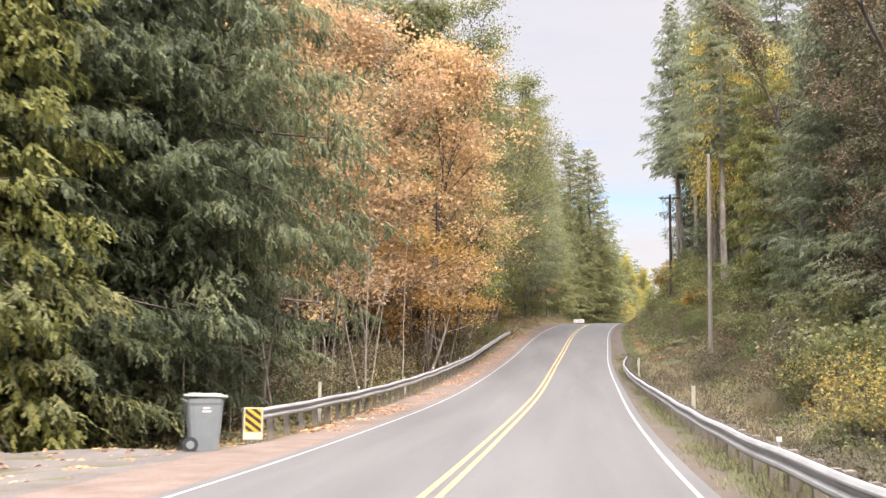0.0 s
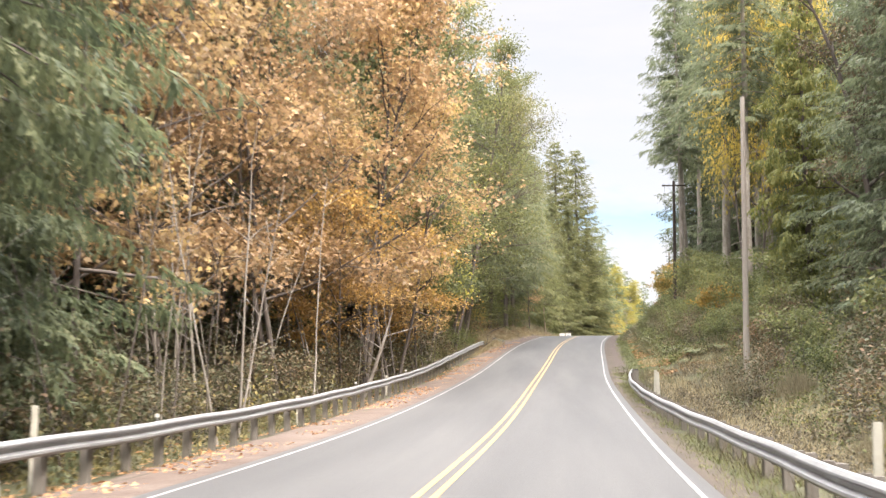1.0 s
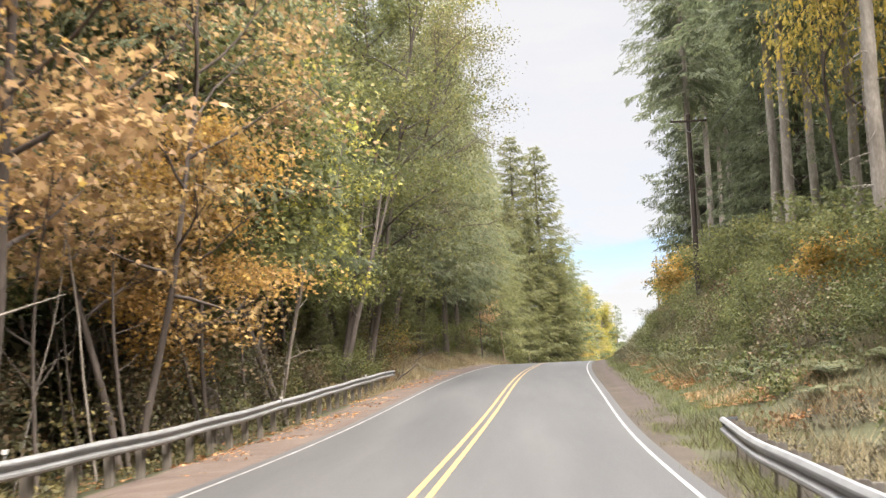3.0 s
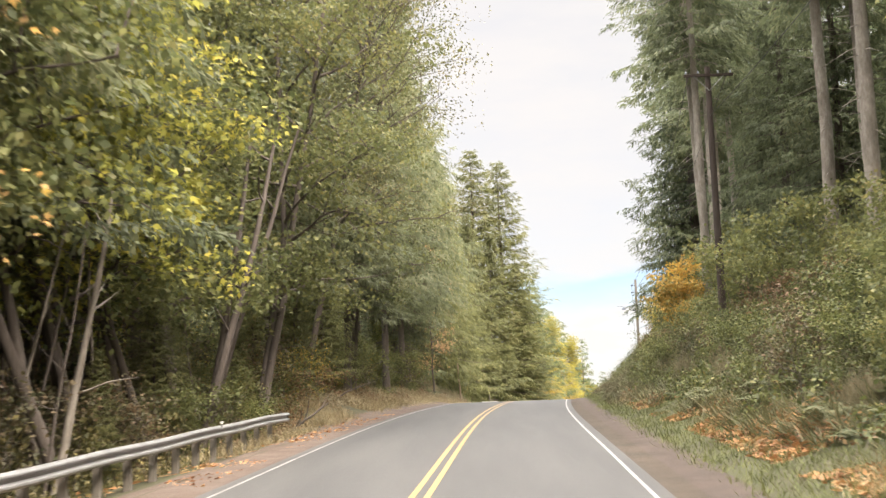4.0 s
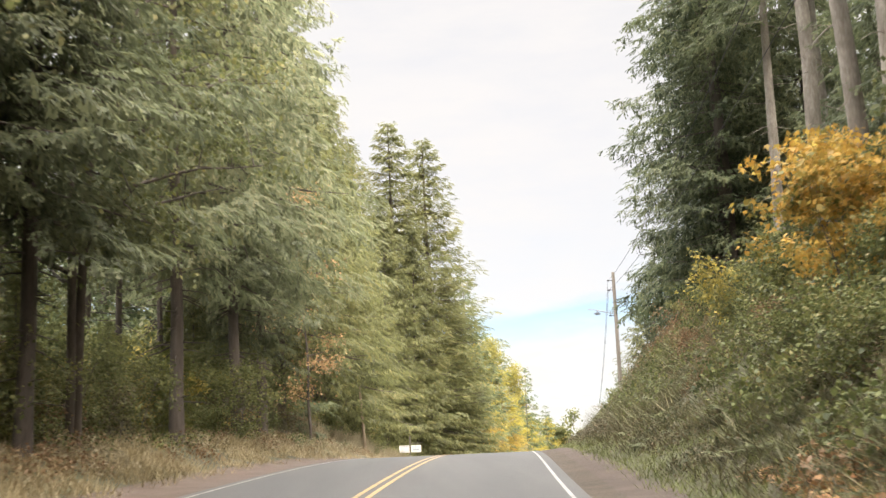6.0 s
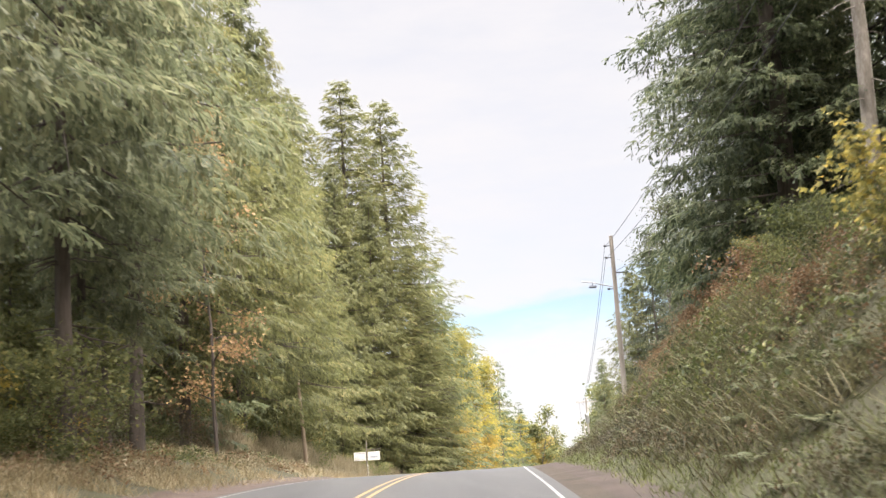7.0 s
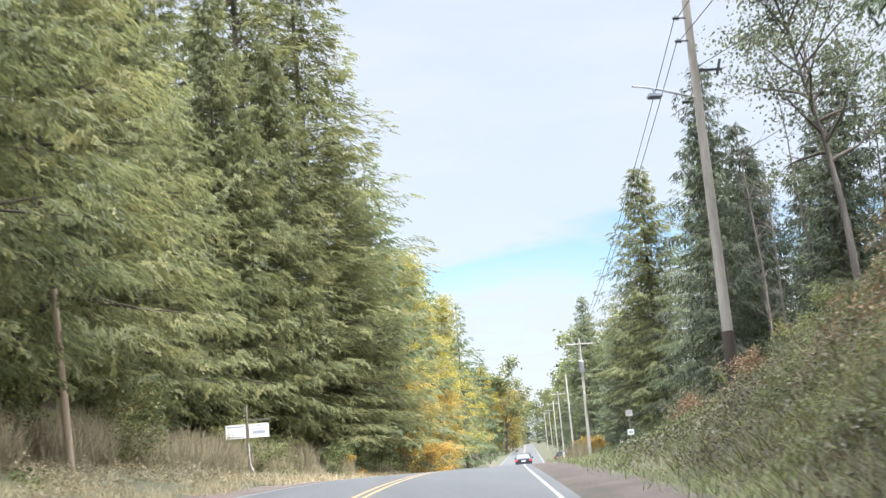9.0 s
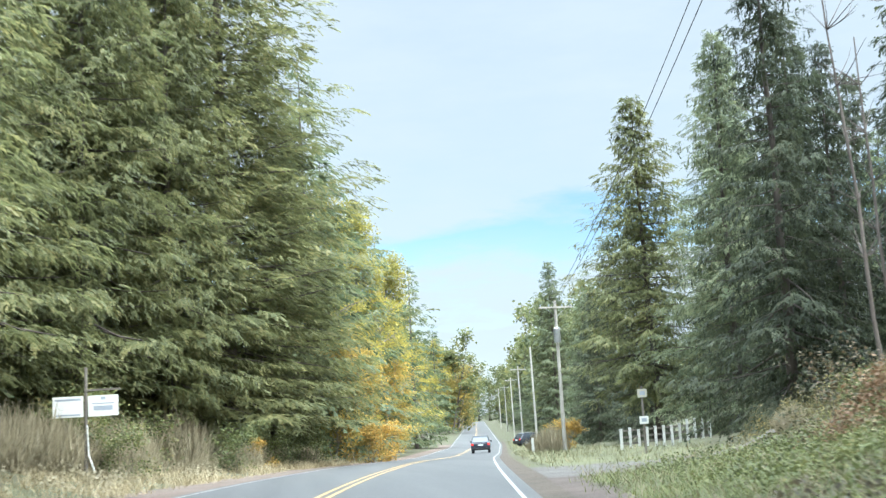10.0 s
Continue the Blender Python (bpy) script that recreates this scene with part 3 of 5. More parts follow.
def broadleaf(label, seed, H, R, base, clumps, per, leafsize, leaf, bark, spread=1.0, stems=1, r0=None, flat=0.45, lean=(0, 0), name="broadleaf_tree", lobed=False):
    """A deciduous tree: one or more stems, rising limbs, side branches, and leaves in loose tiers round their ends."""
    rg = np.random.default_rng(seed)
    tree = tagged(new(name), label, "tree" if H > 5 else "shrub", "forest trees" if H > 5 else "roadside shrubs")
    r0 = r0 or H * 0.012
    s, lm = Soup(), Soup()
    small = H < 6
    C = []
    for st in range(stems):
        a = rg.uniform(0, 6.28)
        d0 = np.array([lean[0] + 0.18 * (stems > 1) * math.cos(a), lean[1] + 0.18 * (stems > 1) * math.sin(a), 1.0])
        off = np.array([math.cos(a), math.sin(a), 0]) * 0.4 * (stems > 1)
        stem = curve(off + np.array([0, 0, -0.4]), unit(d0), H * rg.uniform(0.85, 0.95), 0.15, 10, 0.06, rg)
        s.tube(stem, r0 * np.linspace(1, 0.12, 11) / stems ** 0.4, 7)
        nl = max(4 if small else 5, int(clumps / 12 / stems))
        for k in range(nl):
            f = base + (1 - base) * (k + rg.uniform(0, 1)) / nl
            p = np.array([np.interp(f, np.linspace(0, 1, 11), stem[:, i]) for i in range(3)])
            g = (f - base) / (1 - base + 1e-6)
            env = max(0.25, math.sin(math.pi * min(0.97, 0.22 + 0.75 * g)) ** 0.8)
            ang = k * 2.4 + rg.normal(0, 0.4)
            el = rg.uniform(0.1, 0.6) + 0.7 * g
            d = np.array([math.cos(ang) * math.cos(el), math.sin(ang) * math.cos(el), math.sin(el)])
            ln = R * env * rg.uniform(0.7, 1.15) * spread
            limb = curve(p, d, ln, rg.uniform(-0.25, 0.35), 6, 0.12, rg)
            lm.tube(limb[::2] if small else limb, r0 * 0.42 * (1 - 0.5 * g) * np.linspace(1, 0.12, 4 if small else 7), 3 if small else 4)
            for q in range(3 if small else 4):
                u = rg.uniform(0.3, 1.0)
                b0 = np.array([np.interp(u, np.linspace(0, 1, 7), limb[:, i]) for i in range(3)])
                dd_ = unit(d * 0.5 + rg.normal(0, 0.7, 3) + np.array([0, 0, 0.15]))
                br = curve(b0, dd_, ln * rg.uniform(0.25, 0.5), -0.15, 4, 0.15, rg)
                lm.tube(br[::2], r0 * 0.14 * np.linspace(1, 0.15, 3), 3)
                C.extend([br[2], br[3], br[4]])
    C = np.array(C)
    pick = C[rg.integers(0, len(C), clumps)] + rg.normal(0, 0.25, (clumps, 3))
    cs = R * (0.13 if H > 20 else 0.16) * rg.uniform(0.6, 1.35, clumps)
    P = np.repeat(pick, per, 0)
    q = np.clip(rg.normal(0, 1, (len(P), 3)), -1.7, 1.7) * np.repeat(cs, per)[:, None] * np.array([1, 1, flat])
    P = P + q
    U = rg.normal(0, 1, (len(P), 3)) * np.array([1, 1, 0.45]) + np.array([0, 0, -0.35])
    W = np.array([0, 0, 1.0]) + rg.normal(0, 0.55, (len(P), 3))
    v, fc = scatter(P, U, W, leafsize * rg.uniform(0.6, 1.3, len(P)), 1.0, 0.25, LOBED_V if lobed else LEAF_V, LOBED_F if lobed else LEAF_F)
    s.done("trunk", bark, tree, "", True)
    tagged(lm.done("branchwork", bark, tree), kind="stuff")
    raw("crown", v, fc, leaf, tree)
    return tree


def fern():
    """A sword fern: a rosette of arching fronds, each with two rows of narrow leaflets."""
    g = np.random.default_rng(51)
    plant_ = tagged(new("fern"), "green sword fern with arching fronds on the bank", "fern", "sword ferns")
    P, U, W, Ls = [], [], [], []
    for k in range(17):
        a = k * 2.39996
        o = np.array([math.cos(a), math.sin(a), 0])
        side = np.array([-o[1], o[0], 0])
        ln = g.uniform(0.75, 1.15)
        t = np.linspace(0.12, 1, 13)
        rise_ = g.uniform(0.55, 1.0)
        line = ln * (t[:, None] * o * 0.95 + (rise_ * t - 0.75 * rise_ * t ** 2.2)[:, None] * np.array([0, 0, 1.0]))
        for s in (-1, 1):
            P.append(line), U.append(np.tile(side * s + o * 0.35, (13, 1)) + g.normal(0, 0.08, (13, 3)))
            W.append(np.tile(np.array([0, 0, 1.0]) + o * 0.3, (13, 1)))
            Ls.append(0.17 * np.sin(np.pi * np.clip(t * 0.85 + 0.1, 0, 1)) + 0.03)
    v, f = scatter(np.concatenate(P), np.concatenate(U), np.concatenate(W), np.concatenate(Ls), 0.4, 0.2, BLADE_V, BLADE_F)
    tagged(raw("frond_rosette", v, f, FERN, plant_), kind="stuff")
    return plant_


def broom():
    """A dry broom bush: a dense sheaf of thin upright switches."""
    g = np.random.default_rng(38)
    bush = tagged(new("shrub"), "grey-brown broom bush of dry upright switches", "shrub", "roadside shrubs")
    n = 1500
    a, r = g.uniform(0, 6.283, n), 0.9 * g.uniform(0, 1, n) ** 0.6
    o = np.stack([np.cos(a), np.sin(a), np.zeros(n)], 1)
    h = g.uniform(0, 1, n) ** 1.2 * 1.3
    h = h * (1.15 - 0.7 * r)
    P = o * (r * (1 + 0.3 * h))[:, None] + np.array([0, 0, 1.0]) * (h - 0.1)[:, None]
    U = o * g.uniform(-0.1, 0.8, n)[:, None] + np.array([0, 0, 1.0]) + g.normal(0, 0.12, (n, 3))
    v, f = scatter(P, U, o + g.normal(0, 0.5, (n, 3)), g.uniform(0.3, 0.9, n), 0.045, 0.3, BLADE_V, BLADE_F)
    tagged(raw("sheaf", v, f, BRUSH, bush), kind="stuff")
    return bush


KINDS = {
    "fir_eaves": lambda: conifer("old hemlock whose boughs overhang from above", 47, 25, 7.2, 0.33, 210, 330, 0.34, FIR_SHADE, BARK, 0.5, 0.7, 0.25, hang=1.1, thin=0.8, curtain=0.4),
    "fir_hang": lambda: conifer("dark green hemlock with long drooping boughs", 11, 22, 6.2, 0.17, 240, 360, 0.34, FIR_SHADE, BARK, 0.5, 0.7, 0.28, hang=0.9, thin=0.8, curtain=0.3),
    "fir_hang_b": lambda: conifer("tall green fir with layered drooping boughs", 12, 26, 6.0, 0.05, 250, 260, 0.36, FIR_WARM, BARK, 0.42, 0.72, 0.25, hang=0.8, thin=0.85, curtain=0.15),
    "fir_wood": lambda: conifer("forest fir with bare lower stem and sweeping boughs", 44, 27, 5.6, 0.22, 205, 250, 0.36, FIR_WOOD, BARK, 0.42, 0.75, 0.32, hang=0.7, r0=0.24, thin=0.85, curtain=0.12, snags=5),
    "fir_tall": lambda: conifer("tall fir with a bare lower stem and high dark crown", 13, 36, 5.6, 0.42, 170, 200, 0.42, FIR_DARK, BARK_PALE, 0.42, 0.8, 0.35, hang=0.6, r0=0.34, thin=0.9),
    "fir_full": lambda: conifer("full green fir with boughs down to the ground", 14, 30, 7.4, 0.13, 320, 290, 0.38, FIR_WARM, BARK, 0.32, 0.85, 0.25, hang=0.6, thin=0.85, curtain=0.08),
    "fir_spire": lambda: conifer("tall narrow fir with a pointed spire top", 15, 42, 9.2, 0.06, 380, 240, 0.48, FIR_WARM, BARK, 0.24, 0.82, 0.18, hang=0.4, thin=0.85),
    "fir_dark": lambda: conifer("dark green fir standing close to its neighbours", 16, 28, 5.8, 0.05, 270, 250, 0.37, FIR_DARK, BARK, 0.38, 0.85, 0.28, hang=0.6, thin=0.85, curtain=0.1),
    "fir_back": lambda: conifer("fir in the shade of the forest behind", 17, 28, 5.6, 0.02, 130, 60, 0.8, FIR, BARK, 0.4, 0.75, 0.25, thin=1.1),
    "fir_sparse": lambda: conifer("thin hemlock with a sparse ragged crown", 18, 26, 4.6, 0.04, 250, 170, 0.36, FIR_DEEP_SHADE, BARK, 0.5, 0.7, 0.4, hang=0.7, thin=0.8, curtain=0.15),
    "cedar": lambda: conifer("yellow-green cedar with hanging fan sprays", 19, 22, 4.4, 0.06, 220, 170, 0.36, CEDAR, BARK, 0.55, 0.7, 0.3, hang=1.0, thin=1.0, curtain=0.35),
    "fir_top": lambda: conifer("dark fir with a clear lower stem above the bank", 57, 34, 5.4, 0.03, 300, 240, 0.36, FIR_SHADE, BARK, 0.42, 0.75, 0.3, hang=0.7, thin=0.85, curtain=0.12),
    "fir_pole": lambda: conifer("slender shaded fir stem with dead twigs below a thin crown", 52, 24, 3.4, 0.5, 90, 110, 0.36, FIR_DARK, BARK, 0.4, 0.8, 0.35, hang=0.6, r0=0.17, snags=5),
    "fir_deep": lambda: conifer("dense blackish green hemlock", 53, 24, 5.0, 0.02, 230, 190, 0.40, FIR_DEEP_SHADE, BARK, 0.38, 0.8, 0.3, hang=0.6, thin=0.9, curtain=0.1),
    "maple_green": lambda: broadleaf("bigleaf maple turning from green to yellow", 54, 21, 6.6, 0.3, 420, 44, 0.27, MAPLE_G, BARK, stems=2, lean=(0.12, 0), lobed=True),
    "alder_gold": lambda: broadleaf("tall slim alder turning gold green", 55, 26, 4.6, 0.1, 420, 34, 0.26, ALDER_G, BARK_PALE, stems=1),
    "maple_orange": lambda: broadleaf("orange bigleaf maple in full autumn colour", 21, 25, 6.5, 0.22, 430, 40, 0.25, MAPLE_O, BARK, stems=2, r0=0.2, lobed=True),
    "maple_sparse": lambda: broadleaf("thin maple with scattered patches of orange leaves", 41, 20, 4.6, 0.12, 120, 20, 0.22, MAPLE_O, BARK, stems=1, r0=0.12, lobed=True),
    "maple_brown": lambda: broadleaf("brown-orange maple with thinning autumn leaves", 22, 27, 6.5, 0.25, 420, 36, 0.25, MAPLE_B, BARK, stems=2, r0=0.2, lobed=True),
    "maple_gold": lambda: broadleaf("young maple with gold and orange leaves on low branches", 58, 18, 6.6, 0.32, 360, 42, 0.27, MAPLE_GOLD, BARK, stems=2, lobed=True),
    "maple_yellow": lambda: broadleaf("yellow-green maple with low arching branches", 23, 18, 7.0, 0.32, 420, 46, 0.25, MAPLE_Y, BARK, stems=2, lobed=True),
    "alder_green": lambda: broadleaf("tall green alder with an airy crown", 24, 29, 5.6, 0.15, 520, 58, 0.175, ALDER, BARK, stems=2, r0=0.21),
    "alder_yellow": lambda: broadleaf("yellowing alder on the forest edge", 25, 20, 5.2, 0.08, 260, 28, 0.34, ALDER_Y, BARK_PALE, stems=2),
    "twig_tree": lambda: broadleaf("roadside alder leaning out with leafy twigs over the road", 29, 27, 6.4, 0.36, 560, 44, 0.14, TWIGLEAF, BARK, stems=1, lean=(0.22, 0), r0=0.2, spread=1.15),
    "oak_grey": lambda: broadleaf("spreading grey-green broadleaf tree with dark limbs", 26, 20, 4.6, 0.55, 300, 36, 0.17, OAK, BARK, stems=1, lean=(-0.12, 0)),
    "ivy_tree": lambda: broadleaf("tall stem clad in ivy and dead brown leaves", 27, 24, 3.1, 0.06, 620, 44, 0.17, IVY, BARK, stems=3, flat=0.9),
    "far_broad": lambda: broadleaf("distant pale green tree along the road", 28, 28, 8, 0.1, 240, 10, 0.9, ALDER, BARK, stems=2, flat=0.8),
    "shrub_green": lambda: broadleaf("green leafy roadside shrub", 31, 2.6, 1.9, 0.05, 90, 26, 0.125, BRAMBLE, BARK, stems=3, flat=0.7, name="shrub"),
    "shrub_orange": lambda: broadleaf("vine maple shrub with orange and yellow leaves", 32, 4.0, 2.3, 0.08, 100, 26, 0.21, SHRUB_O, BARK, stems=4, flat=0.5, name="shrub", lobed=True),
    "shrub_yellow": lambda: broadleaf("shrub with yellow autumn leaves", 33, 3.2, 2.2, 0.05, 90, 22, 0.20, MAPLE_Y, BARK, stems=3, flat=0.5, name="shrub", lobed=True),
    "shrub_thin": lambda: broadleaf("half-bare shrub with scattered yellow leaves", 56, 3.0, 2.0, 0.05, 70, 12, 0.12, ALDER_Y, BARK, stems=4, flat=0.6, name="shrub", lobed=True),
    "shrub_tall": lambda: broadleaf("tall green understorey shrub", 34, 4.8, 2.6, 0.05, 100, 22, 0.20, ALDER, BARK, stems=3, flat=0.6, name="shrub"),
    "shrub_dark": lambda: broadleaf("dark tangled shrub thinning to bare stems", 36, 3.4, 2.2, 0.05, 60, 18, 0.15, IVY, BARK, stems=4, flat=0.7, name="shrub"),
    "shrub_brush": lambda: broom(),
    "fern": fern,
    "shrub_rust": lambda: broadleaf("rust-brown bracken clump on the bank", 35, 1.8, 1.8, 0.05, 60, 22, 0.17, RUST, BARK, stems=3, flat=0.6, name="shrub"),
}
BUILT = {}
turn_rng = random.Random(5)


def plant(kind, x, y, scale=1.0, turn=None, wide=None, lift=0.0):
    """Sets one tree or shrub of a kind on the ground."""
    turn = turn_rng.uniform(0, 360) if turn is None else turn
    m = pose(x, y, float(gz(x, y)) - 0.05 + lift, turn_rng.uniform(-1.5, 1.5), turn_rng.uniform(-1.5, 1.5), turn)
    if kind not in BUILT:
        BUILT[kind] = ob = KINDS[kind]()
    else:
        ob = copy_thing(BUILT[kind], m)
    w = scale if wide is None else wide
    ob.matrix_basis = m @ Matrix.Diagonal((w, w, scale, 1))
    return ob


def thicket(label, rows):
    """Many overlapping shrubs of the deeper undergrowth as one mass."""
    mass = tagged(new("undergrowth"), label, "undergrowth", kind="stuff")
    got = {}
    for kind, x, y, s_ in rows:
        if kind not in BUILT:
            plant(kind, x, y, s_)
            continue
        a = turn_rng.uniform(0, 6.283)
        rot = np.array([[math.cos(a), -math.sin(a), 0], [math.sin(a), math.cos(a), 0], [0, 0, 1]]) * s_
        for ob in BUILT[kind].children:
            me = ob.data
            k = len(me.polygons[0].vertices)
            v, f = np.empty(len(me.vertices) * 3), np.empty(len(me.loops), dtype=np.int32)
            me.vertices.foreach_get("co", v), me.loops.foreach_get("vertex_index", f)
            vs, fs, n = got.setdefault((me.materials[0].name, k), ([], [], [0]))
            vs.append(v.reshape(-1, 3) @ rot.T + np.array([x, y, float(gz(x, y)) - 0.05]))
            fs.append(f.reshape(-1, k) + n[0])
            n[0] += len(v) // 3
    for (name, k), (vs, fs, n) in got.items():
        raw("leaves" if k == 3 else "stems", np.concatenate(vs), np.concatenate(fs), bpy.data.materials[name], mass)


# left of the road: kind, x, y, scale
for row in (
    # hemlocks by the turnout
    ("fir_eaves", -13.2, 42.5, 0.9), ("fir_hang", -16.0, 41, 0.95), ("fir_hang", -17.8, 37.5, 0.95), ("fir_hang_b", -19.5, 36, 1.0), ("fir_hang", -21, 27, 0.9), ("fir_hang_b", -20.5, 47, 0.95),
    ("fir_dark", -24, 33, 1.0), ("fir_hang", -16.2, 52, 0.95), ("cedar", -17.8, 34, 1.0),
    # maples behind the long rail
    ("maple_orange", -15.5, 70, 1.0), ("maple_orange", -13.8, 80, 1.05), ("maple_brown", -16, 61, 0.95), ("maple_orange", -11.6, 90, 1.05), ("maple_orange", -19, 76, 1.1),
    ("maple_brown", -18, 87, 1.1), ("maple_brown", -10.4, 98, 0.75), ("alder_green", -9.8, 106, 1.3, None, 1.2), ("maple_gold", -9.4, 103, 0.55), ("maple_gold", -11.2, 85, 0.6), ("alder_green", -16, 98, 1.1),
    ("maple_green", -10.0, 118, 1.0, 180), ("maple_green", -10.4, 127, 0.9, 200), ("alder_green", -12.4, 112, 1.2), ("alder_green", -9.6, 129, 1.2, None, 1.1), ("alder_green", -11.0, 123, 1.2), ("alder_green", -15, 112, 1.2), ("alder_green", -15.5, 127, 1.2), ("alder_green", -9.4, 138, 1.15), ("fir_wood", -9.8, 147, 1.0),
    ("fir_wood", -21.5, 92, 1.5), ("fir_wood", -20, 101, 1.5), ("fir_wood", -13.5, 108, 1.35), ("fir_wood", -13.5, 117, 1.3), ("fir_wood", -14.5, 133, 1.25), ("fir_wood", -15, 141, 1.2), ("fir_wood", -24, 72, 1.4), ("fir_wood", -24, 84, 1.45),
    # past the rail
    ("alder_green", -11.5, 150, 1.1, 40, 1.2), ("fir_wood", -7.8, 162, 1.0), ("twig_tree", -9.4, 153, 1.0, 0), ("fir_wood", -9.2, 160, 1.1), ("alder_green", -8.2, 168, 1.1, None, 1.0), ("fir_wood", -6.4, 175, 1.15, None, 1.1), ("fir_wood", -5.8, 186, 1.25, None, 1.1),
    ("fir_wood", -6.0, 197, 1.35, None, 1.15), ("fir_full", -6.4, 211, 1.05, None, 0.9), 
    ("maple_sparse", -4.0, 204.0, 0.85, None, 0.8), ("fir_wood", -6.8, 192, 0.75), ("fir_full", -5.4, 227, 1.05, None, 0.9), ("fir_dark", -10, 216, 1.1), ("fir_full", -4.4, 239, 1.1, None, 0.9), ("fir_full", -5.0, 250, 1.0), ("fir_full", -9, 256, 1.2),
    ("fir_full", -4.0, 261, 1.0, None, 0.85), ("fir_full", -0.8, 268, 1.05, None, 0.85), ("fir_spire", 0.6, 282, 1.07, None, 1.2), ("fir_spire", 5.0, 286, 1.06, None, 1.2), ("fir_full", 2.6, 275, 1.0, None, 0.8), ("fir_spire", -4, 272, 0.95), ("fir_full", 7.4, 292, 0.95, None, 0.75),
    ("fir_full", 9.2, 303, 0.85, None, 0.7), 
    ("fir_back", 10, 305, 1.1), ("fir_back", 12, 322, 1.0), ("fir_back", 16, 345, 1.0), ("fir_back", 20, 370, 1.0), ("fir_back", 27, 400, 1.0), ("fir_back", -3, 292, 1.3), 
):
    plant(*row)

# gold alders along the far bend, with low yellow maples in front
for k, y in enumerate((306, 312, 319, 326, 334, 343, 353, 364, 376, 390, 406, 424, 446, 472, 505, 545, 590, 640)):
    plant("alder_gold", float(mid(y)) - 10.2 - (k % 3) * 0.9, y, 0.86 + 0.05 * (k % 4))
for k, y in enumerate((304, 310, 317, 325, 335, 348, 364, 384)):
    plant("alder_yellow", float(mid(y)) - 8.4 - (k % 2) * 0.8, y, 0.52 + 0.06 * (k % 3))

# right of the road
for row in (
    ("ivy_tree", 15.0, 46, 1.0), ("ivy_tree", 16.2, 54, 1.05), ("ivy_tree", 17.2, 62, 1.05), ("ivy_tree", 18.2, 70, 1.1), ("fir_dark", 16.5, 42, 1.0), ("fir_dark", 18.5, 52, 1.05), ("fir_dark", 19, 64, 1.05), ("fir_dark", 20.5, 75, 1.05), ("ivy_tree", 14.0, 38, 0.8),
    
    ("cedar", 15.4, 101, 0.95), ("fir_tall", 13.4, 111, 0.95), ("fir_tall", 14.6, 131, 0.95), ("fir_dark", 18.5, 92, 0.95), ("fir_dark", 17.0, 80, 0.95), ("ivy_tree", 17.6, 88, 1.1), ("maple_yellow", 14.6, 119, 1.45, None, 0.72), ("fir_tall", 16.6, 122, 0.95), ("fir_tall", 18.5, 133, 1.0), ("fir_tall", 16.2, 142, 1.0), ("fir_tall", 21, 128, 1.0), ("fir_tall", 20, 148, 1.0),
    ("fir_dark", 23, 112, 1.0), ("fir_dark", 23, 138, 1.0), ("fir_dark", 20.5, 155, 0.95),
    ("fir_tall", 13.6, 158, 1.0, None, 0.85), ("fir_tall", 14.6, 163, 1.05, None, 0.85), ("fir_tall", 17.5, 175, 1.0), ("fir_dark", 20.5, 166, 1.0), ("fir_tall", 21, 184, 1.0), ("fir_dark", 24, 178, 1.0), ("fir_tall", 21.5, 193, 0.95),
    ("fir_top", 21.6, 207, 1.1), ("fir_top", 23.4, 213, 1.05), ("fir_top", 20.8, 200.5, 1.05, None, 1.25), ("fir_top", 26.5, 219, 1.0), ("fir_dark", 30.5, 223, 1.0), ("fir_dark", 26, 200, 1.05), ("fir_dark", 32, 224, 1.0), 
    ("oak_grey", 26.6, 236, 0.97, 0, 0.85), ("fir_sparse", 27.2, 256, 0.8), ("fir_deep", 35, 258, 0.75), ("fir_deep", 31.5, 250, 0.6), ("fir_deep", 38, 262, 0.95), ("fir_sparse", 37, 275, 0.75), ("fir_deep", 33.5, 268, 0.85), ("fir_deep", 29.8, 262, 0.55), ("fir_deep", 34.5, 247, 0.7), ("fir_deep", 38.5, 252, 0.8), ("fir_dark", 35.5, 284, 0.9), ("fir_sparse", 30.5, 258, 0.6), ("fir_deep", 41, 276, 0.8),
    ("fir_full", 35.2, 300, 0.86, None, 0.95), ("fir_dark", 39, 292, 0.95), ("fir_dark", 45, 380, 0.9), ("fir_deep", 40, 318, 0.85), ("fir_deep", 44, 304, 1.0), ("fir_deep", 43, 342, 0.9),
    ("far_broad", 62, 700, 0.9), ("far_broad", 78, 780, 0.9), ("far_broad", 96, 960, 1.0), ("far_broad", 120, 1000, 1.1), ("far_broad", 134, 960, 1.0), ("far_broad", 108, 1040, 1.0), ("far_broad", 86, 900, 1.0), ("far_broad", 130, 880, 1.0), ("alder_yellow", 52, 545, 1.1), ("alder_yellow", 59, 590, 1.1), ("alder_yellow", 66, 640, 1.1), ("far_broad", 56, 400, 0.85), ("far_broad", 58, 430, 0.95), ("far_broad", 64, 460, 1.0), ("far_broad", 68, 500, 1.05), ("far_broad", 76, 540, 0.9), ("far_broad", 84, 590, 0.95), ("far_broad", 94, 650, 1.0), ("far_broad", 100, 720, 1.1), ("far_broad", 84, 760, 1.1), ("far_broad", 112, 830, 1.1), ("far_broad", 96, 900, 1.1),
    ("fir_back", 52, 385, 0.85), ("fir_back", 56, 415, 0.85), ("fir_back", 62, 446, 0.85), ("far_broad", 50, 540, 1.0), ("far_broad", 58, 600, 1.0), ("far_broad", 70, 680, 1.0),
):
    plant(*row)

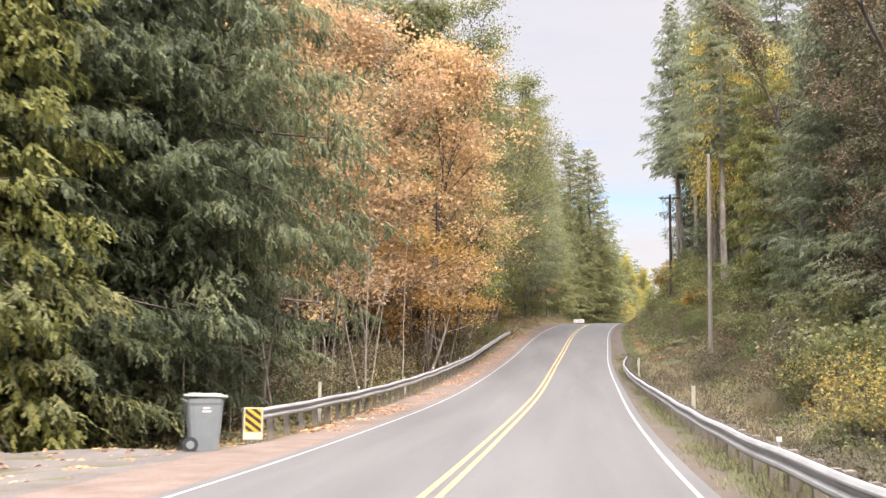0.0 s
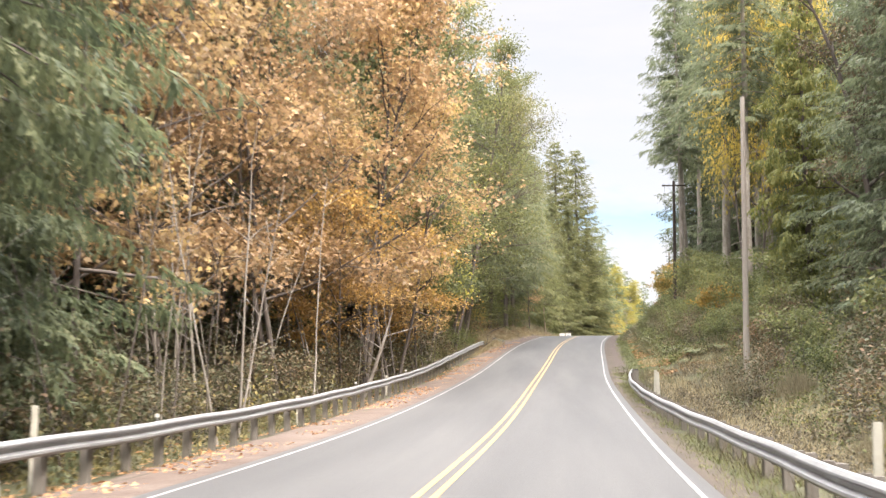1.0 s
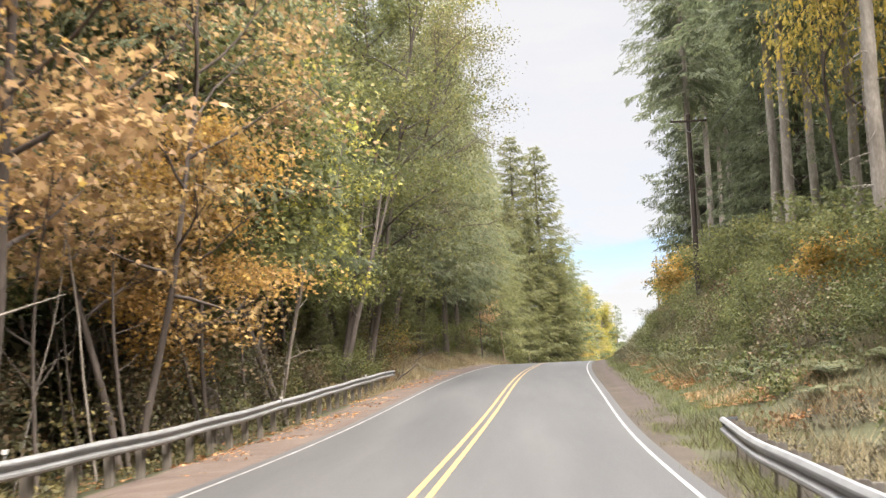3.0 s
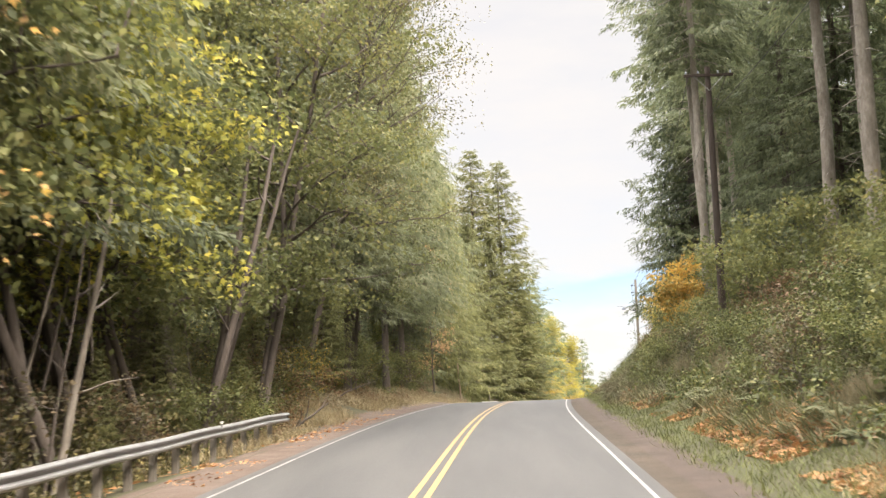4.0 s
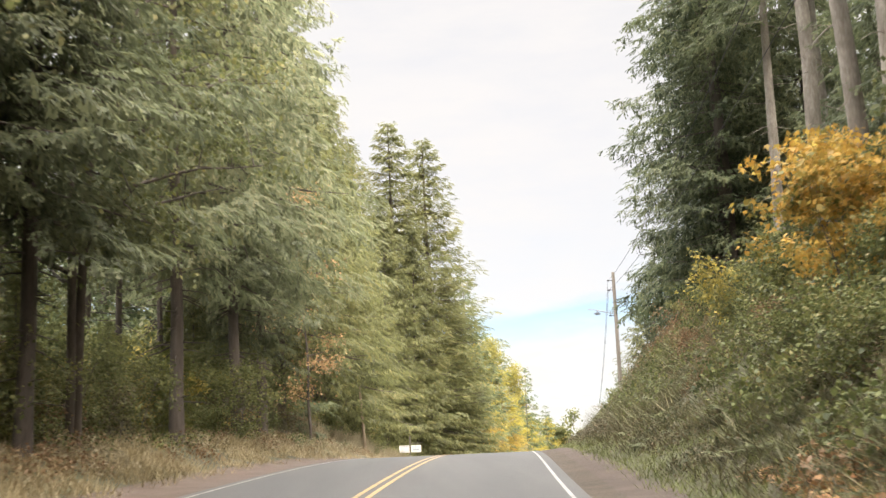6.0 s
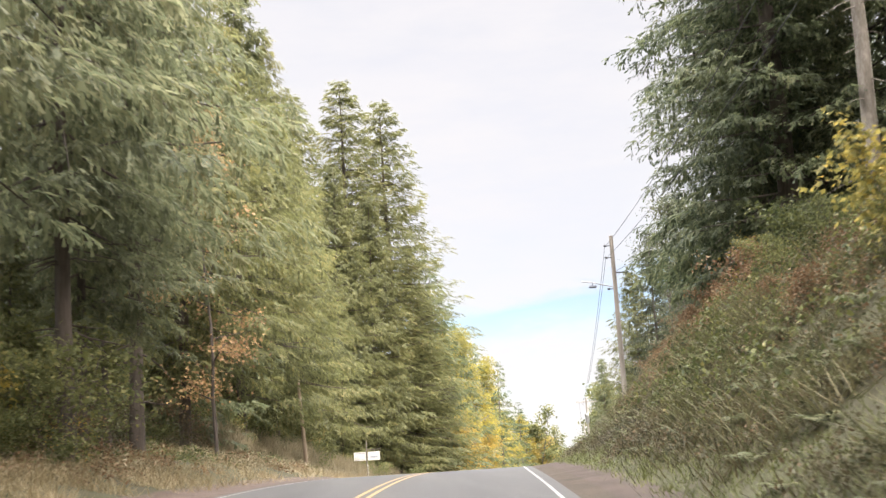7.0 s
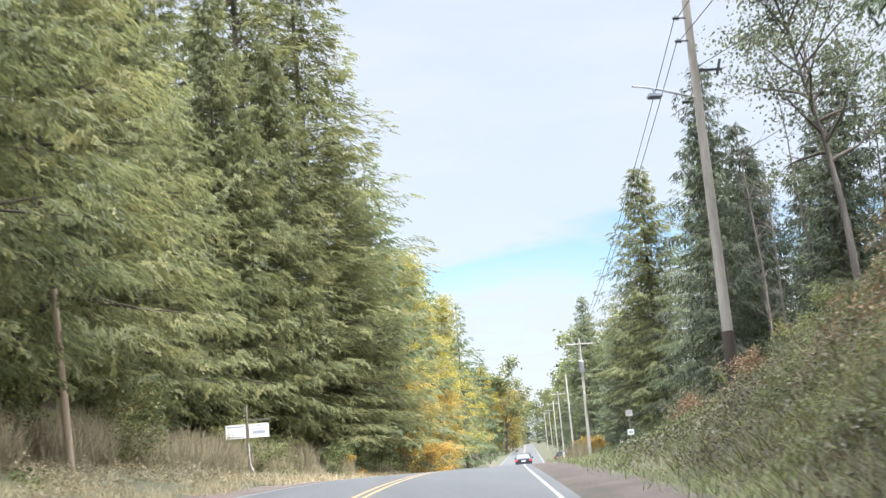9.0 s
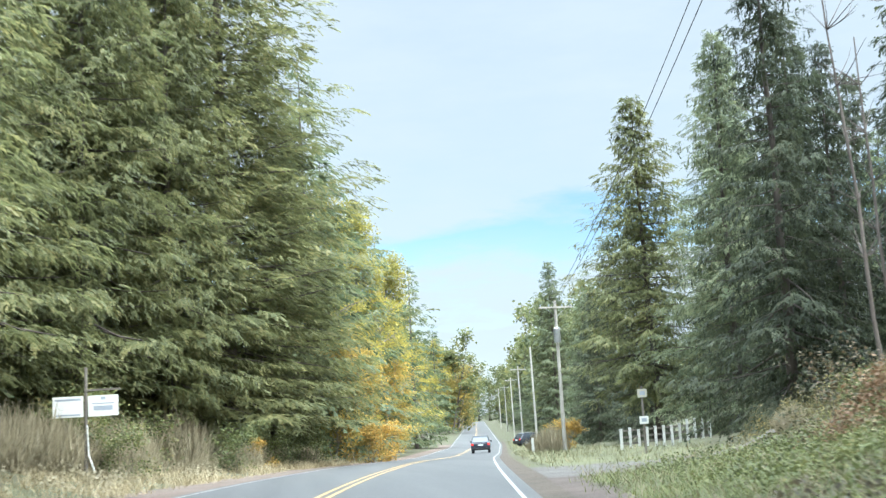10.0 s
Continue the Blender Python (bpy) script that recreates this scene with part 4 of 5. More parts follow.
for k in range(56):
    y = 101 + k * 2.35
    far_ = y > 182
    plant(turn_rng.choice(["shrub_rust", "shrub_dark", "shrub_rust"] if far_ else ["shrub_green", "shrub_green", "shrub_rust", "shrub_green"]), float(mid(y)) + turn_rng.uniform(8.6, 13.5), y,
          turn_rng.uniform(0.22, 0.42) if far_ else turn_rng.uniform(0.4, 0.85))
for k in range(26):
    y = 102 + k * 2.0
    plant(turn_rng.choice(["shrub_dark", "shrub_tall", "shrub_green"]), float(mid(y)) + turn_rng.uniform(8.8, 13), y, turn_rng.uniform(0.5, 0.8))
for k in range(26):
    y = 94 + k * 2.6
    plant(turn_rng.choice(["shrub_tall", "shrub_green", "shrub_tall"]), float(mid(y)) + turn_rng.uniform(12, 15), y, turn_rng.uniform(0.5, 0.95))
thicket("dark tangled undergrowth deep between the trees", [("shrub_dark", float(mid(y)) - turn_rng.uniform(13.5, 18.5), y, turn_rng.uniform(1.1, 1.6)) for y in np.arange(40, 150, 3.0)])
thicket("dark undergrowth and dry broom under the firs", [(turn_rng.choice(["shrub_brush", "shrub_brush", "shrub_brush", "shrub_green"]), float(mid(y)) - turn_rng.uniform(11.0, 15.0), y, turn_rng.uniform(0.8, 1.6)) for y in np.arange(214, 304, 1.5)])

for k in range(16):
    y = 256 + k * 2.9
    plant(turn_rng.choice(["shrub_brush", "shrub_brush", "shrub_green"]), float(mid(y)) - turn_rng.uniform(8.0, 10.5), y, turn_rng.uniform(0.6, 0.95))
for x, y, s_ in ((27.2, 301, 1.3), (26.9, 304, 1.0)):
    plant("shrub_brush", x, y, s_)
for x, y, s_ in ((6.8, 274, 0.4), (28.9, 303, 0.6), (14.0, 302, 0.7), (15.6, 310, 0.8)):
    plant("shrub_orange", x, y, s_)

for k in range(190):
    y = 98 + k * 0.56
    plant("fern", float(mid(y)) + turn_rng.uniform(7.2 if y < 145 else 6.1, 11.8), y, turn_rng.uniform(0.6, 1.15) if y < 145 else turn_rng.uniform(0.3, 0.7))
for k in range(34):
    y = 216 + k * 1.35
    dd_ = turn_rng.uniform(11.2, 13.5)
    plant("shrub_brush", float(mid(y)) - dd_, y, turn_rng.uniform(0.9, 1.5))

# slender shaded stems between the firs
rp_ = random.Random(14)
for k in range(8):
    y = 147 + k * 8.2
    plant("fir_pole", float(mid(y)) - rp_.uniform(10.5, 17), y, rp_.uniform(0.75, 1.05))

for k in range(28):
    y = 143 + k * 1.7
    plant(rp_.choice(["shrub_tall", "shrub_tall", "shrub_thin", "shrub_green", "shrub_rust"]), float(mid(y)) - rp_.uniform(8.6, 12.5), y, rp_.uniform(0.45, 0.95))
for k in range(10):
    y = 118 + k * 2.9
    plant(rp_.choice(["shrub_tall", "shrub_green"]), float(mid(y)) - rp_.uniform(8.2, 11), y, rp_.uniform(0.4, 0.7))

# young firs with low boughs in the gaps of the wood
for k in range(15):
    y = 110 + k * 5.6
    plant(rp_.choice(["fir_hang_b", "fir_full", "cedar", "fir_hang_b"]), float(mid(y)) - rp_.uniform(9.4, 12.2), y, rp_.uniform(0.14, 0.3))

# woods closing in on the far straight
rf = random.Random(21)
for k in range(26):
    y = 335 + k * 17
    plant(rf.choice(["fir_deep", "fir_dark", "far_broad"]), float(mid(y)) + rf.uniform(12.5, 17), y, rf.uniform(0.55, 0.8))
for k in range(14):
    y = 520 + k * 26
    plant(rf.choice(["alder_yellow", "far_broad", "fir_back"]), float(mid(y)) - rf.uniform(8, 12), y, rf.uniform(0.8, 1.0))
for k in range(9):
    plant(rf.choice(["far_broad", "fir_back"]), 88 + k * 5.5, 915 + rf.uniform(0, 25), rf.uniform(0.9, 1.1))

# the deeper forest
rb = random.Random(9)
for k in range(46):
    y = 14 + k * 6.4
    if not 146 < y < 196:
        plant("fir_back", float(mid(y)) - rb.uniform(20, 25), y + rb.uniform(-2, 2), rb.uniform(0.9, 1.2))
for k in range(36):
    y = 20 + k * 8.0
    plant("fir_back", float(mid(y)) - rb.uniform(29, 36), y + rb.uniform(-2, 2), rb.uniform(0.5, 0.8) if 150 < y < 215 else rb.uniform(0.9, 1.2))
for k in range(40):
    y = 20 + k * 7.5
    plant("fir_back", float(mid(y)) + rb.uniform(25, 30) - (4 if y > 240 else 0), y + rb.uniform(-2, 2), rb.uniform(0.4, 0.6) if y > 218 else rb.uniform(0.9, 1.2))


def far_wood(label, n, seed, place, leaf, hmin, hmax):
    """The forest beyond: many rough firs, each a tapering whorl of drooping sprays, as one mass."""
    g = np.random.default_rng(seed)
    x, y = place(g, n)
    n, m = len(x), 38
    h = g.uniform(hmin, hmax, n)
    f = np.tile((np.arange(m) + 0.5) / m, (n, 1)) + g.normal(0, 0.01, (n, m))
    a = np.arange(m) * 2.39996 + g.uniform(0, 6.28, (n, 1)) + g.normal(0, 0.3, (n, m))
    o = np.stack([np.cos(a), np.sin(a), np.zeros((n, m))], -1)
    P = np.stack([np.repeat(x[:, None], m, 1), np.repeat(y[:, None], m, 1), gz(x, y)[:, None] + h[:, None] * f], -1)
    L = h[:, None] * 0.19 * np.clip(1.04 - f, 0.05, 1) ** 0.8 * g.uniform(0.7, 1.25, (n, m))
    U = o + np.array([0, 0, -0.45]) + g.normal(0, 0.1, (n, m, 3))
    W = np.array([0, 0, 1.0]) + g.normal(0, 0.2, (n, m, 3))
    v, fc = scatter(P.reshape(-1, 3), U.reshape(-1, 3), W.reshape(-1, 3), L.reshape(-1) * 1.15, 1.0, 0.25, LEAF_V, LEAF_F)
    tagged(raw("forest", v, fc, leaf), label, "forest", kind="stuff")


def beside(side, y0, y1, d0, d1):
    def place(g, n):
        y = g.uniform(y0, y1, n)
        return mid(y) + side * (d0 + (d1 - d0) * g.uniform(0, 1, n) ** 1.4), y
    return place


far_wood("dense fir forest behind the roadside trees", 620, 61, beside(-1, -90, 148, 36, 170), FIR, 17, 28)
far_wood("young fir forest behind the roadside trees", 220, 62, beside(-1, 146, 216, 62, 170), FIR, 12, 18)
far_wood("dense fir forest beyond the signs", 760, 63, beside(-1, 214, 620, 34, 170), FIR, 17, 27)
far_wood("dense fir forest above the cut bank", 760, 64, beside(1, -90, 216, 32, 170), FIR_DARK, 17, 28)
far_wood("fir forest behind the paddock", 760, 65, beside(1, 216, 640, 46, 190), FIR_DARK, 12, 18)
# Out of view: firs added behind the camera only for reflections
far_wood("fir forest along the road behind", 160, 66, beside(-1, -95, 2, 12, 36), FIR, 16, 26)
far_wood("fir forest along the road behind", 160, 67, beside(1, -95, 24, 14, 32), FIR_DARK, 16, 26)


# shrubs and saplings under the trees
rs = random.Random(3)
thicket("dark scrub closing the wood behind the signs", [(rs.choice(["shrub_dark", "shrub_tall"]), float(mid(y)) - rs.uniform(16, 23), y, rs.uniform(1.2, 1.8)) for y in np.arange(212, 306, 2.8)])
thicket("dark brown understorey shrubs behind the guardrail", [("shrub_dark", float(mid(y)) - rs.uniform(9.0, 14), y, rs.uniform(0.6, 1.1)) for y in np.arange(48, 146, 1.8)])
for k in range(22):
    y = 146 + k * 3.0
    plant(rs.choice(["shrub_green", "shrub_tall", "shrub_dark", "shrub_dark"]), float(mid(y)) - rs.uniform(9.5, 13), y, rs.uniform(0.5, 0.9))
for k in range(9):
    y = 142 + k * 6.4
    plant("fir_back", float(mid(y)) - rs.uniform(23, 27), y, rs.uniform(0.35, 0.5))
thicket("dark scrub at the back of the wood", [("shrub_dark", float(mid(y)) - rs.uniform(19, 25), y, rs.uniform(1.7, 2.3)) for y in np.arange(44, 118, 3.2)])
thicket("dark undergrowth in the wood past the rail", [("shrub_dark", float(mid(y)) - rs.uniform(14, 21), y, rs.uniform(1.4, 2.0)) for y in np.arange(116, 142, 1.8)])
thicket("sunlit yellow-green undergrowth behind the firs", [(rs.choice(["shrub_tall", "shrub_yellow", "shrub_tall"]), float(mid(y)) - rs.uniform(13, 19), y, rs.uniform(0.7, 1.2)) for y in np.arange(146, 204, 1.6)])
thicket("dark brush on the bank past the utility pole", [(rs.choice(["shrub_dark", "shrub_dark", "shrub_brush"]), float(mid(y)) + rs.uniform(14, 20), y, rs.uniform(0.4, 0.7)) for y in np.arange(221, 240, 0.9)])
thicket("low dark scrub on the end of the bank", [(rs.choice(["shrub_dark", "shrub_brush", "shrub_green"]), float(mid(y)) + rs.uniform(9.5, 15), y, rs.uniform(0.3, 0.6)) for y in np.arange(226, 241, 0.7)])
thicket("brown and green scrub on the cut bank", [(rs.choice(["shrub_dark", "shrub_green", "shrub_green", "shrub_brush"]), float(mid(y)) + rs.uniform(8.5, 13.5), y, rs.uniform(0.35, 0.75)) for y in np.arange(100, 160, 1.1)])
thicket("dark scrub at the foot of the trees", [(rs.choice(["shrub_dark", "shrub_dark", "shrub_brush"]), float(mid(y)) + rs.uniform(9.5, 14), y, rs.uniform(0.6, 1.0)) for y in np.arange(38, 96, 2.0)])
for k in range(38):
    y = 30 + k * 5.0
    plant(rs.choice(["shrub_green", "shrub_green", "shrub_tall", "shrub_rust"]), float(mid(y)) + rs.uniform(11, 15), y, rs.uniform(0.6, 1.1) if y < 150 else rs.uniform(0.25, 0.45))
for x, y, k, s_ in ((10.6, 107, "shrub_orange", 0.75), (11.9, 157, "shrub_orange", 0.85), (13.0, 160, "shrub_orange", 0.9), (13.9, 164, "shrub_orange", 0.95), (12.3, 154.5, "shrub_orange", 0.5), (11.8, 152, "shrub_green", 0.9), (12.6, 172, "shrub_yellow", 0.8), (7.4, 34, "shrub_thin", 0.85), (8.0, 38, "shrub_thin", 0.8), (9.6, 44, "shrub_thin", 1.0), (9.0, 36, "shrub_thin", 0.9), (9.4, 50, "shrub_thin", 0.9), (11.0, 47, "shrub_green", 0.9), (10.6, 40, "shrub_dark", 0.8), (9.0, 60, "shrub_thin", 0.6), (10.2, 57, "shrub_green", 1.0),
                    (17.2, 206, "shrub_rust", 0.5), (16.8, 199, "shrub_rust", 0.6), (18.0, 213, "shrub_rust", 0.5), (16, 192, "shrub_rust", 0.8), (17.8, 202, "shrub_rust", 0.5), (16.4, 210, "shrub_rust", 0.45), (19.4, 203, "shrub_yellow", 0.7)):
    plant(k, x, y, s_)


# ---- roadside things ----
W_BEAM = [(0.0, 0.155), (0.045, 0.150), (0.085, 0.105), (0.085, 0.08), (0.0, 0.03), (0.0, -0.025), (0.085, -0.065), (0.085, -0.105), (0.045, -0.150), (0.0, -0.155)]


def guardrail(name, label, side, d0, y0, y1, top=0.74, flare=None):
    """W-beam rail on timber posts along the road. side: +1 where the traffic passes on its left."""
    rail = tagged(new(name), label, "guardrail", kind="")
    n = max(1, round((y1 - y0) / 3.81))
    step = (y1 - y0) / n
    d_at = lambda y: d0 + (flare(y) if flare else 0)
    for k in range(n):
        s = Soup()
        yy_ = np.linspace(y0 + k * step, y0 + (k + 1) * step + 0.12, 5)
        prof = np.array(W_BEAM)
        off = 0.004 * (k % 2)
        v = []
        for y in yy_:
            x = float(mid(y)) + d_at(y)
            zc = float(road_z(y)) + top - 0.155 + 0.012 * math.sin(y * 0.8)
            v += [(x - side * (p[0] + off), y, zc + p[1]) for p in prof]
        m = len(prof)
        i, j = np.meshgrid(np.arange(4), np.arange(m - 1), indexing="ij")
        f = np.stack([i * m + j, i * m + j + 1, (i + 1) * m + j + 1, (i + 1) * m + j], -1).reshape(-1, 4)
        s.add(v, f)
        ob = s.done("beam", STEEL, rail)
        ob.data.shade_flat()
        sol = ob.modifiers.new("gauge", "SOLIDIFY")
        sol.thickness, sol.offset, sol.use_rim = 0.005, 0, False
    bm = B()
    box(bm, (0, 0, -0.35), (0.16, 0.20, 1.42), bevel=0.012)
    box(bm, (-side * 0.15, 0, 0.22), (0.14, 0.15, 0.34), bevel=0.01)
    first = None
    y = y0 + 0.5
    while y < y1:
        x = float(mid(y)) + d_at(y) + side * 0.24
        mm = pose(x, y, float(road_z(y)) + top - 0.40, rs.uniform(-2, 2), rs.uniform(-2, 2), rs.uniform(-4, 4))
        if first is None:
            first = part("post", bm, POSTWOOD, rail)
            first.matrix_basis = mm
        else:
            o = new("post", first.data)
            o.parent, o.matrix_basis = rail, mm
        y += 1.905
    for yy_, sg in ((y0, -1), (y1 + 0.1, 1)):           # rounded end wings
        s = Soup()
        t = np.linspace(0, math.pi * 0.9, 7)
        x0, z0 = float(mid(yy_)) + d_at(yy_), float(road_z(yy_)) + top - 0.155
        v = [(x0 - side * 0.04 + side * 0.16 * (1 - math.cos(a)), yy_ + sg * 0.16 * math.sin(a), z0 + h) for a in t for h in (-0.155, -0.05, 0.05, 0.155)]
        i, j = np.meshgrid(np.arange(6), np.arange(3), indexing="ij")
        s.add(v, np.stack([i * 4 + j, i * 4 + j + 1, (i + 1) * 4 + j + 1, (i + 1) * 4 + j], -1).reshape(-1, 4))
        o = s.done("end_wing", BLACK, rail, "dark rounded end wing", True)
        sol = o.modifiers.new("gauge", "SOLIDIFY")
        sol.thickness = 0.006
    return rail


guardrail("guardrail", "weathered galvanised guardrail on timber posts above the wooded dip", -1, -6.25, 31.8, 131.0, 0.74, lambda y: -0.3 * min(1.0, max(0.0, (y - 90) / 15)) * min(1.0, max(0.0, (140 - y) / 12)))
guardrail("guardrail", "galvanised guardrail on posts along the grassy verge", 1, 4.6, -14, 90, 0.64, lambda y: 0.0025 * max(0, y - 74) ** 2 + 0.45 * min(1.0, max(0.0, (66 - y) / 20)))


def delineator(x, y, h=0.95, plate=False, tilt=0):
    post = tagged(new("delineator_post"), "white flat marker post behind the guardrail", "marker post", "marker posts")
    bm = B()
    box(bm, (0, 0, h / 2 - 0.2), (0.11, 0.035, h + 0.4), bevel=0.01)
    part("stake", bm, CREAM, post)
    bm = B()
    box(bm, (0, -0.022, h - 0.14), (0.075, 0.006, 0.12), bevel=0.002)
    part("reflector", bm, STEEL if plate else CREAM, post, "small pale reflector")
    post.matrix_basis = pose(x, y, float(gz(x, y)), tilt, tilt, 4)


for x, y, h, t in ((2.9, 36.6, 1.25, 1), (3.15, 67.8, 1.35, -2), (3.35, 72.3, 1.3, 2), (-9.3, 42.4, 1.45, 1), (-8.9, 62, 0.95, -1), (-8.6, 81, 0.95, 1)):
    delineator(x, y, h, False, t)

def rail_reflector(y, d, top):
    """A small white plate on a bracket above the rail."""
    x = float(mid(y)) + d
    ob = tagged(new("reflector"), "small white reflector plate on top of the guardrail", "reflector", "rail reflectors")
    bm = B()
    box(bm, (0, 0, 0.05), (0.085, 0.012, 0.075), None, 0.003)
    part("plate", bm, WHITE, ob)
    bm = B()
    box(bm, (0, 0.02, -0.06), (0.03, 0.02, 0.16), None, 0.003)
    part("bracket", bm, STEEL, ob)
    ob.matrix_basis = pose(x, y, float(road_z(y)) + top + 0.05, 0, 0, 4)


for y in (47, 70, 84.5, 104, 121):
    rail_reflector(y, -6.35, 0.74)
rail_reflector(19.5, 5.2, 0.62)

# object marker at the start of the long rail
mk = tagged(new("object_marker"), "square yellow hazard marker with black diagonal stripes", "road sign")
bm = B()
box(bm, (0, 0, 0), (0.50, 0.012, 0.82), bevel=0.004)
part("panel", bm, CREAM, mk, "pale panel with a worn rim")
bm = B()
box(bm, (0, -0.009, 0.08), (0.43, 0.006, 0.60), bevel=0.002)
part("yellow_face", bm, YELLOW, mk, "yellow reflective face")
def clipped(pts, z0, above):
    """The part of a flat outline above or below a level."""
    got = []
    for (x0, h0), (x1, h1) in zip(pts, pts[1:] + pts[:1]):
        in0, in1 = (h0 >= z0) == above, (h1 >= z0) == above
        if in0:
            got.append((x0, h0))
        if in0 != in1:
            got.append((x0 + (x1 - x0) * (z0 - h0) / (h1 - h0), z0))
    return got


for k in range(5):
    zc = 0.52 - k * 0.2
    pts = clipped(clipped([(-0.205, zc + 0.055), (-0.205, zc - 0.055), (0.205, zc - 0.355), (0.205, zc - 0.245)], 0.37, False), -0.21, True)
    if len(pts) < 3:
        continue
    bm = B()
    f = bm.faces.new([bm.verts.new((px_, -0.014, pz_)) for px_, pz_ in pts])
    r = bmesh.ops.extrude_face_region(bm, geom=[f])
    bmesh.ops.translate(bm, verts=[v for v in r["geom"] if isinstance(v, bmesh.types.BMVert)], vec=(0, 0.003, 0))
    part("stripe", bm, BLACK, mk, "black diagonal stripe")
for dx in (-0.18, 0.18):
    bm = B()
    box(bm, (dx, 0.05, -0.45), (0.07, 0.07, 1.1), bevel=0.008)
    part("post", bm, POSTWOOD, mk)
mk.matrix_basis = pose(-8.75, 31.2, float(gz(-8.75, 31.2)) + 0.53, 0, 1, 4)

# wheeled bin
bn = tagged(new("wheeled_bin"), "grey plastic wheeled bin with a pale lid at the roadside", "bin")
bm = B()
hs = [(0.0, 0.23, 0.26), (0.25, 0.25, 0.285), (0.85, 0.295, 0.34), (0.90, 0.31, 0.355), (0.98, 0.315, 0.36)]
rings = []
for z, hx, hy in hs:
    ring = []
    for a in range(16):
        t = 2 * math.pi * (a + 0.5) / 16
        c, s = math.cos(t), math.sin(t)
        e = 0.32
        ring.append(bm.verts.new((hx * math.copysign(abs(c) ** e, c), hy * math.copysign(abs(s) ** e, s), z)))
    rings.append(ring)
for a, b in zip(rings, rings[1:]):
    for k in range(16):
        bm.faces.new((a[k], a[(k + 1) % 16], b[(k + 1) % 16], b[k]))
bm.faces.new(rings[0][::-1])
part("body", bm, BIN, bn)
bm = B()
box(bm, (0, -0.02, 1.02), (0.68, 0.80, 0.05), Matrix.Rotation(radians(2), 4, "X"), 0.02)
box(bm, (0, -0.02, 1.05), (0.52, 0.62, 0.04), Matrix.Rotation(radians(2), 4, "X"), 0.018)
part("lid", bm, BINLID, bn, "pale greenish lid")
for sx in (-1, 1):
    bm = B()
    cyl(bm, (sx * 0.26, 0.27, 0.14), (sx * 0.33, 0.27, 0.14), 0.14, n=20)
    w = part("wheel", bm, RUBBER, bn, "black rubber wheel")
    bm = B()
    cyl(bm, (sx * 0.325, 0.27, 0.14), (sx * 0.337, 0.27, 0.14), 0.075, n=16)
    part("hub", bm, BIN, w)
bm = B()
cyl(bm, (-0.26, 0.40, 0.96), (0.26, 0.40, 0.96), 0.018)
for sx in (-0.26, 0.26):
    cyl(bm, (sx, 0.40, 0.96), (sx, 0.33, 0.92), 0.018)
part("handle", bm, BIN, bn)
for k, (zc, wd_) in enumerate(((0.80, 0.12), (0.74, 0.16))):
    bm = B()
    box(bm, (-0.292 + 0.006 * k, -0.02, zc), (0.006, wd_, 0.03))
    part("print", bm, WHITE, bn, "pale print on the side")
bn.matrix_basis = pose(-9.15, 28.2, float(gz(-9.15, 28.2)) + 0.015, 0, 0, 112) @ Matrix.Scale(1.25, 4)


# ---- poles and wires ----
def pole(label, base, top, r, wood, arm=None, insulators=True):
    p = tagged(new("utility_pole"), label, "utility pole", "utility poles")
    bm = B()
    b_, t_ = Vector(base), Vector(top)
    cyl(bm, b_ - (t_ - b_) * 0.06, t_, r, r * 0.68, 12)
    part("pole", bm, wood, p)
    if arm:
        width, drop, turn = arm
        q = b_ + (t_ - b_) * (1 - drop / (t_ - b_).length)
        bm = B()
        box(bm, q + Vector((0, -r * 0.8, 0)), (width, 0.10, 0.12), Matrix.Rotation(radians(turn), 4, "Z"), 0.01)
        a = part("crossarm", bm, wood, p)
        ax = Matrix.Rotation(radians(turn), 3, "Z") @ Vector((1, 0, 0))
        for s in (-0.45, -0.2, 0.2, 0.45):
            bm = B()
            c = q + ax * s * width + Vector((0, -r * 0.8, 0))
            cyl(bm, c + Vector((0, 0, 0.06)), c + Vector((0, 0, 0.12)), 0.02, 0.05, 8)
            cyl(bm, c + Vector((0, 0, 0.12)), c + Vector((0, 0, 0.22)), 0.055, 0.03, 8)
            part("insulator", bm, GREY, a)
        for s in (-1, 1):
            bm = B()
            cyl(bm, q + ax * s * width * 0.3 + Vector((0, -r, -0.05)), q + Vector((0, -r * 0.9, -0.75)), 0.018, n=6)
            part("brace", bm, STEEL, p)
    return p


def G(x, y):
    return (x, y, float(gz(x, y)))


pole("pale weathered wooden pole among the trees", G(8.9, 85), (9.2, 85.5, 16.6), 0.17, POLEWOOD)
pole("dark wooden utility pole with a crossarm on the bank", G(11.2, 143), (11.35, 143.2, 22.0), 0.19, POLEDARK, (2.3, 0.45, 0))
p3 = pole("grey leaning utility pole with a lamp bracket", G(18.7, 229), (18.95, 230.2, 24.6), 0.19, POLEWOOD)
pole("short brown wooden pole at the forest edge", G(-1.8, 230), (-2.15, 230, 16.2), 0.14, POLE_BROWN)
pole("tall pale utility pole with crossarm and transformer", G(28.0, 300), (28.05, 300.3, 19.0), 0.15, POLE_SUNLIT, (2.6, 0.5, 8))
far = [(36.2, 352, 18.5), (42.5, 395, 18.0), (51, 450, 18), (60, 510, 18), (71, 585, 19)]
for k, (x, y, zt) in enumerate(far):
    pole("far pale utility pole beside the straight road", G(x, y), (x - 0.15, y, zt), 0.14, POLE_SUNLIT, (2.4, 0.5, 8) if k else None)
bm = B()
cyl(bm, (18.7, 229, float(gz(18.7, 229)) - 0.3), (18.74, 229.2, float(gz(18.7, 229)) + 2.4), 0.197, 0.192, 14)
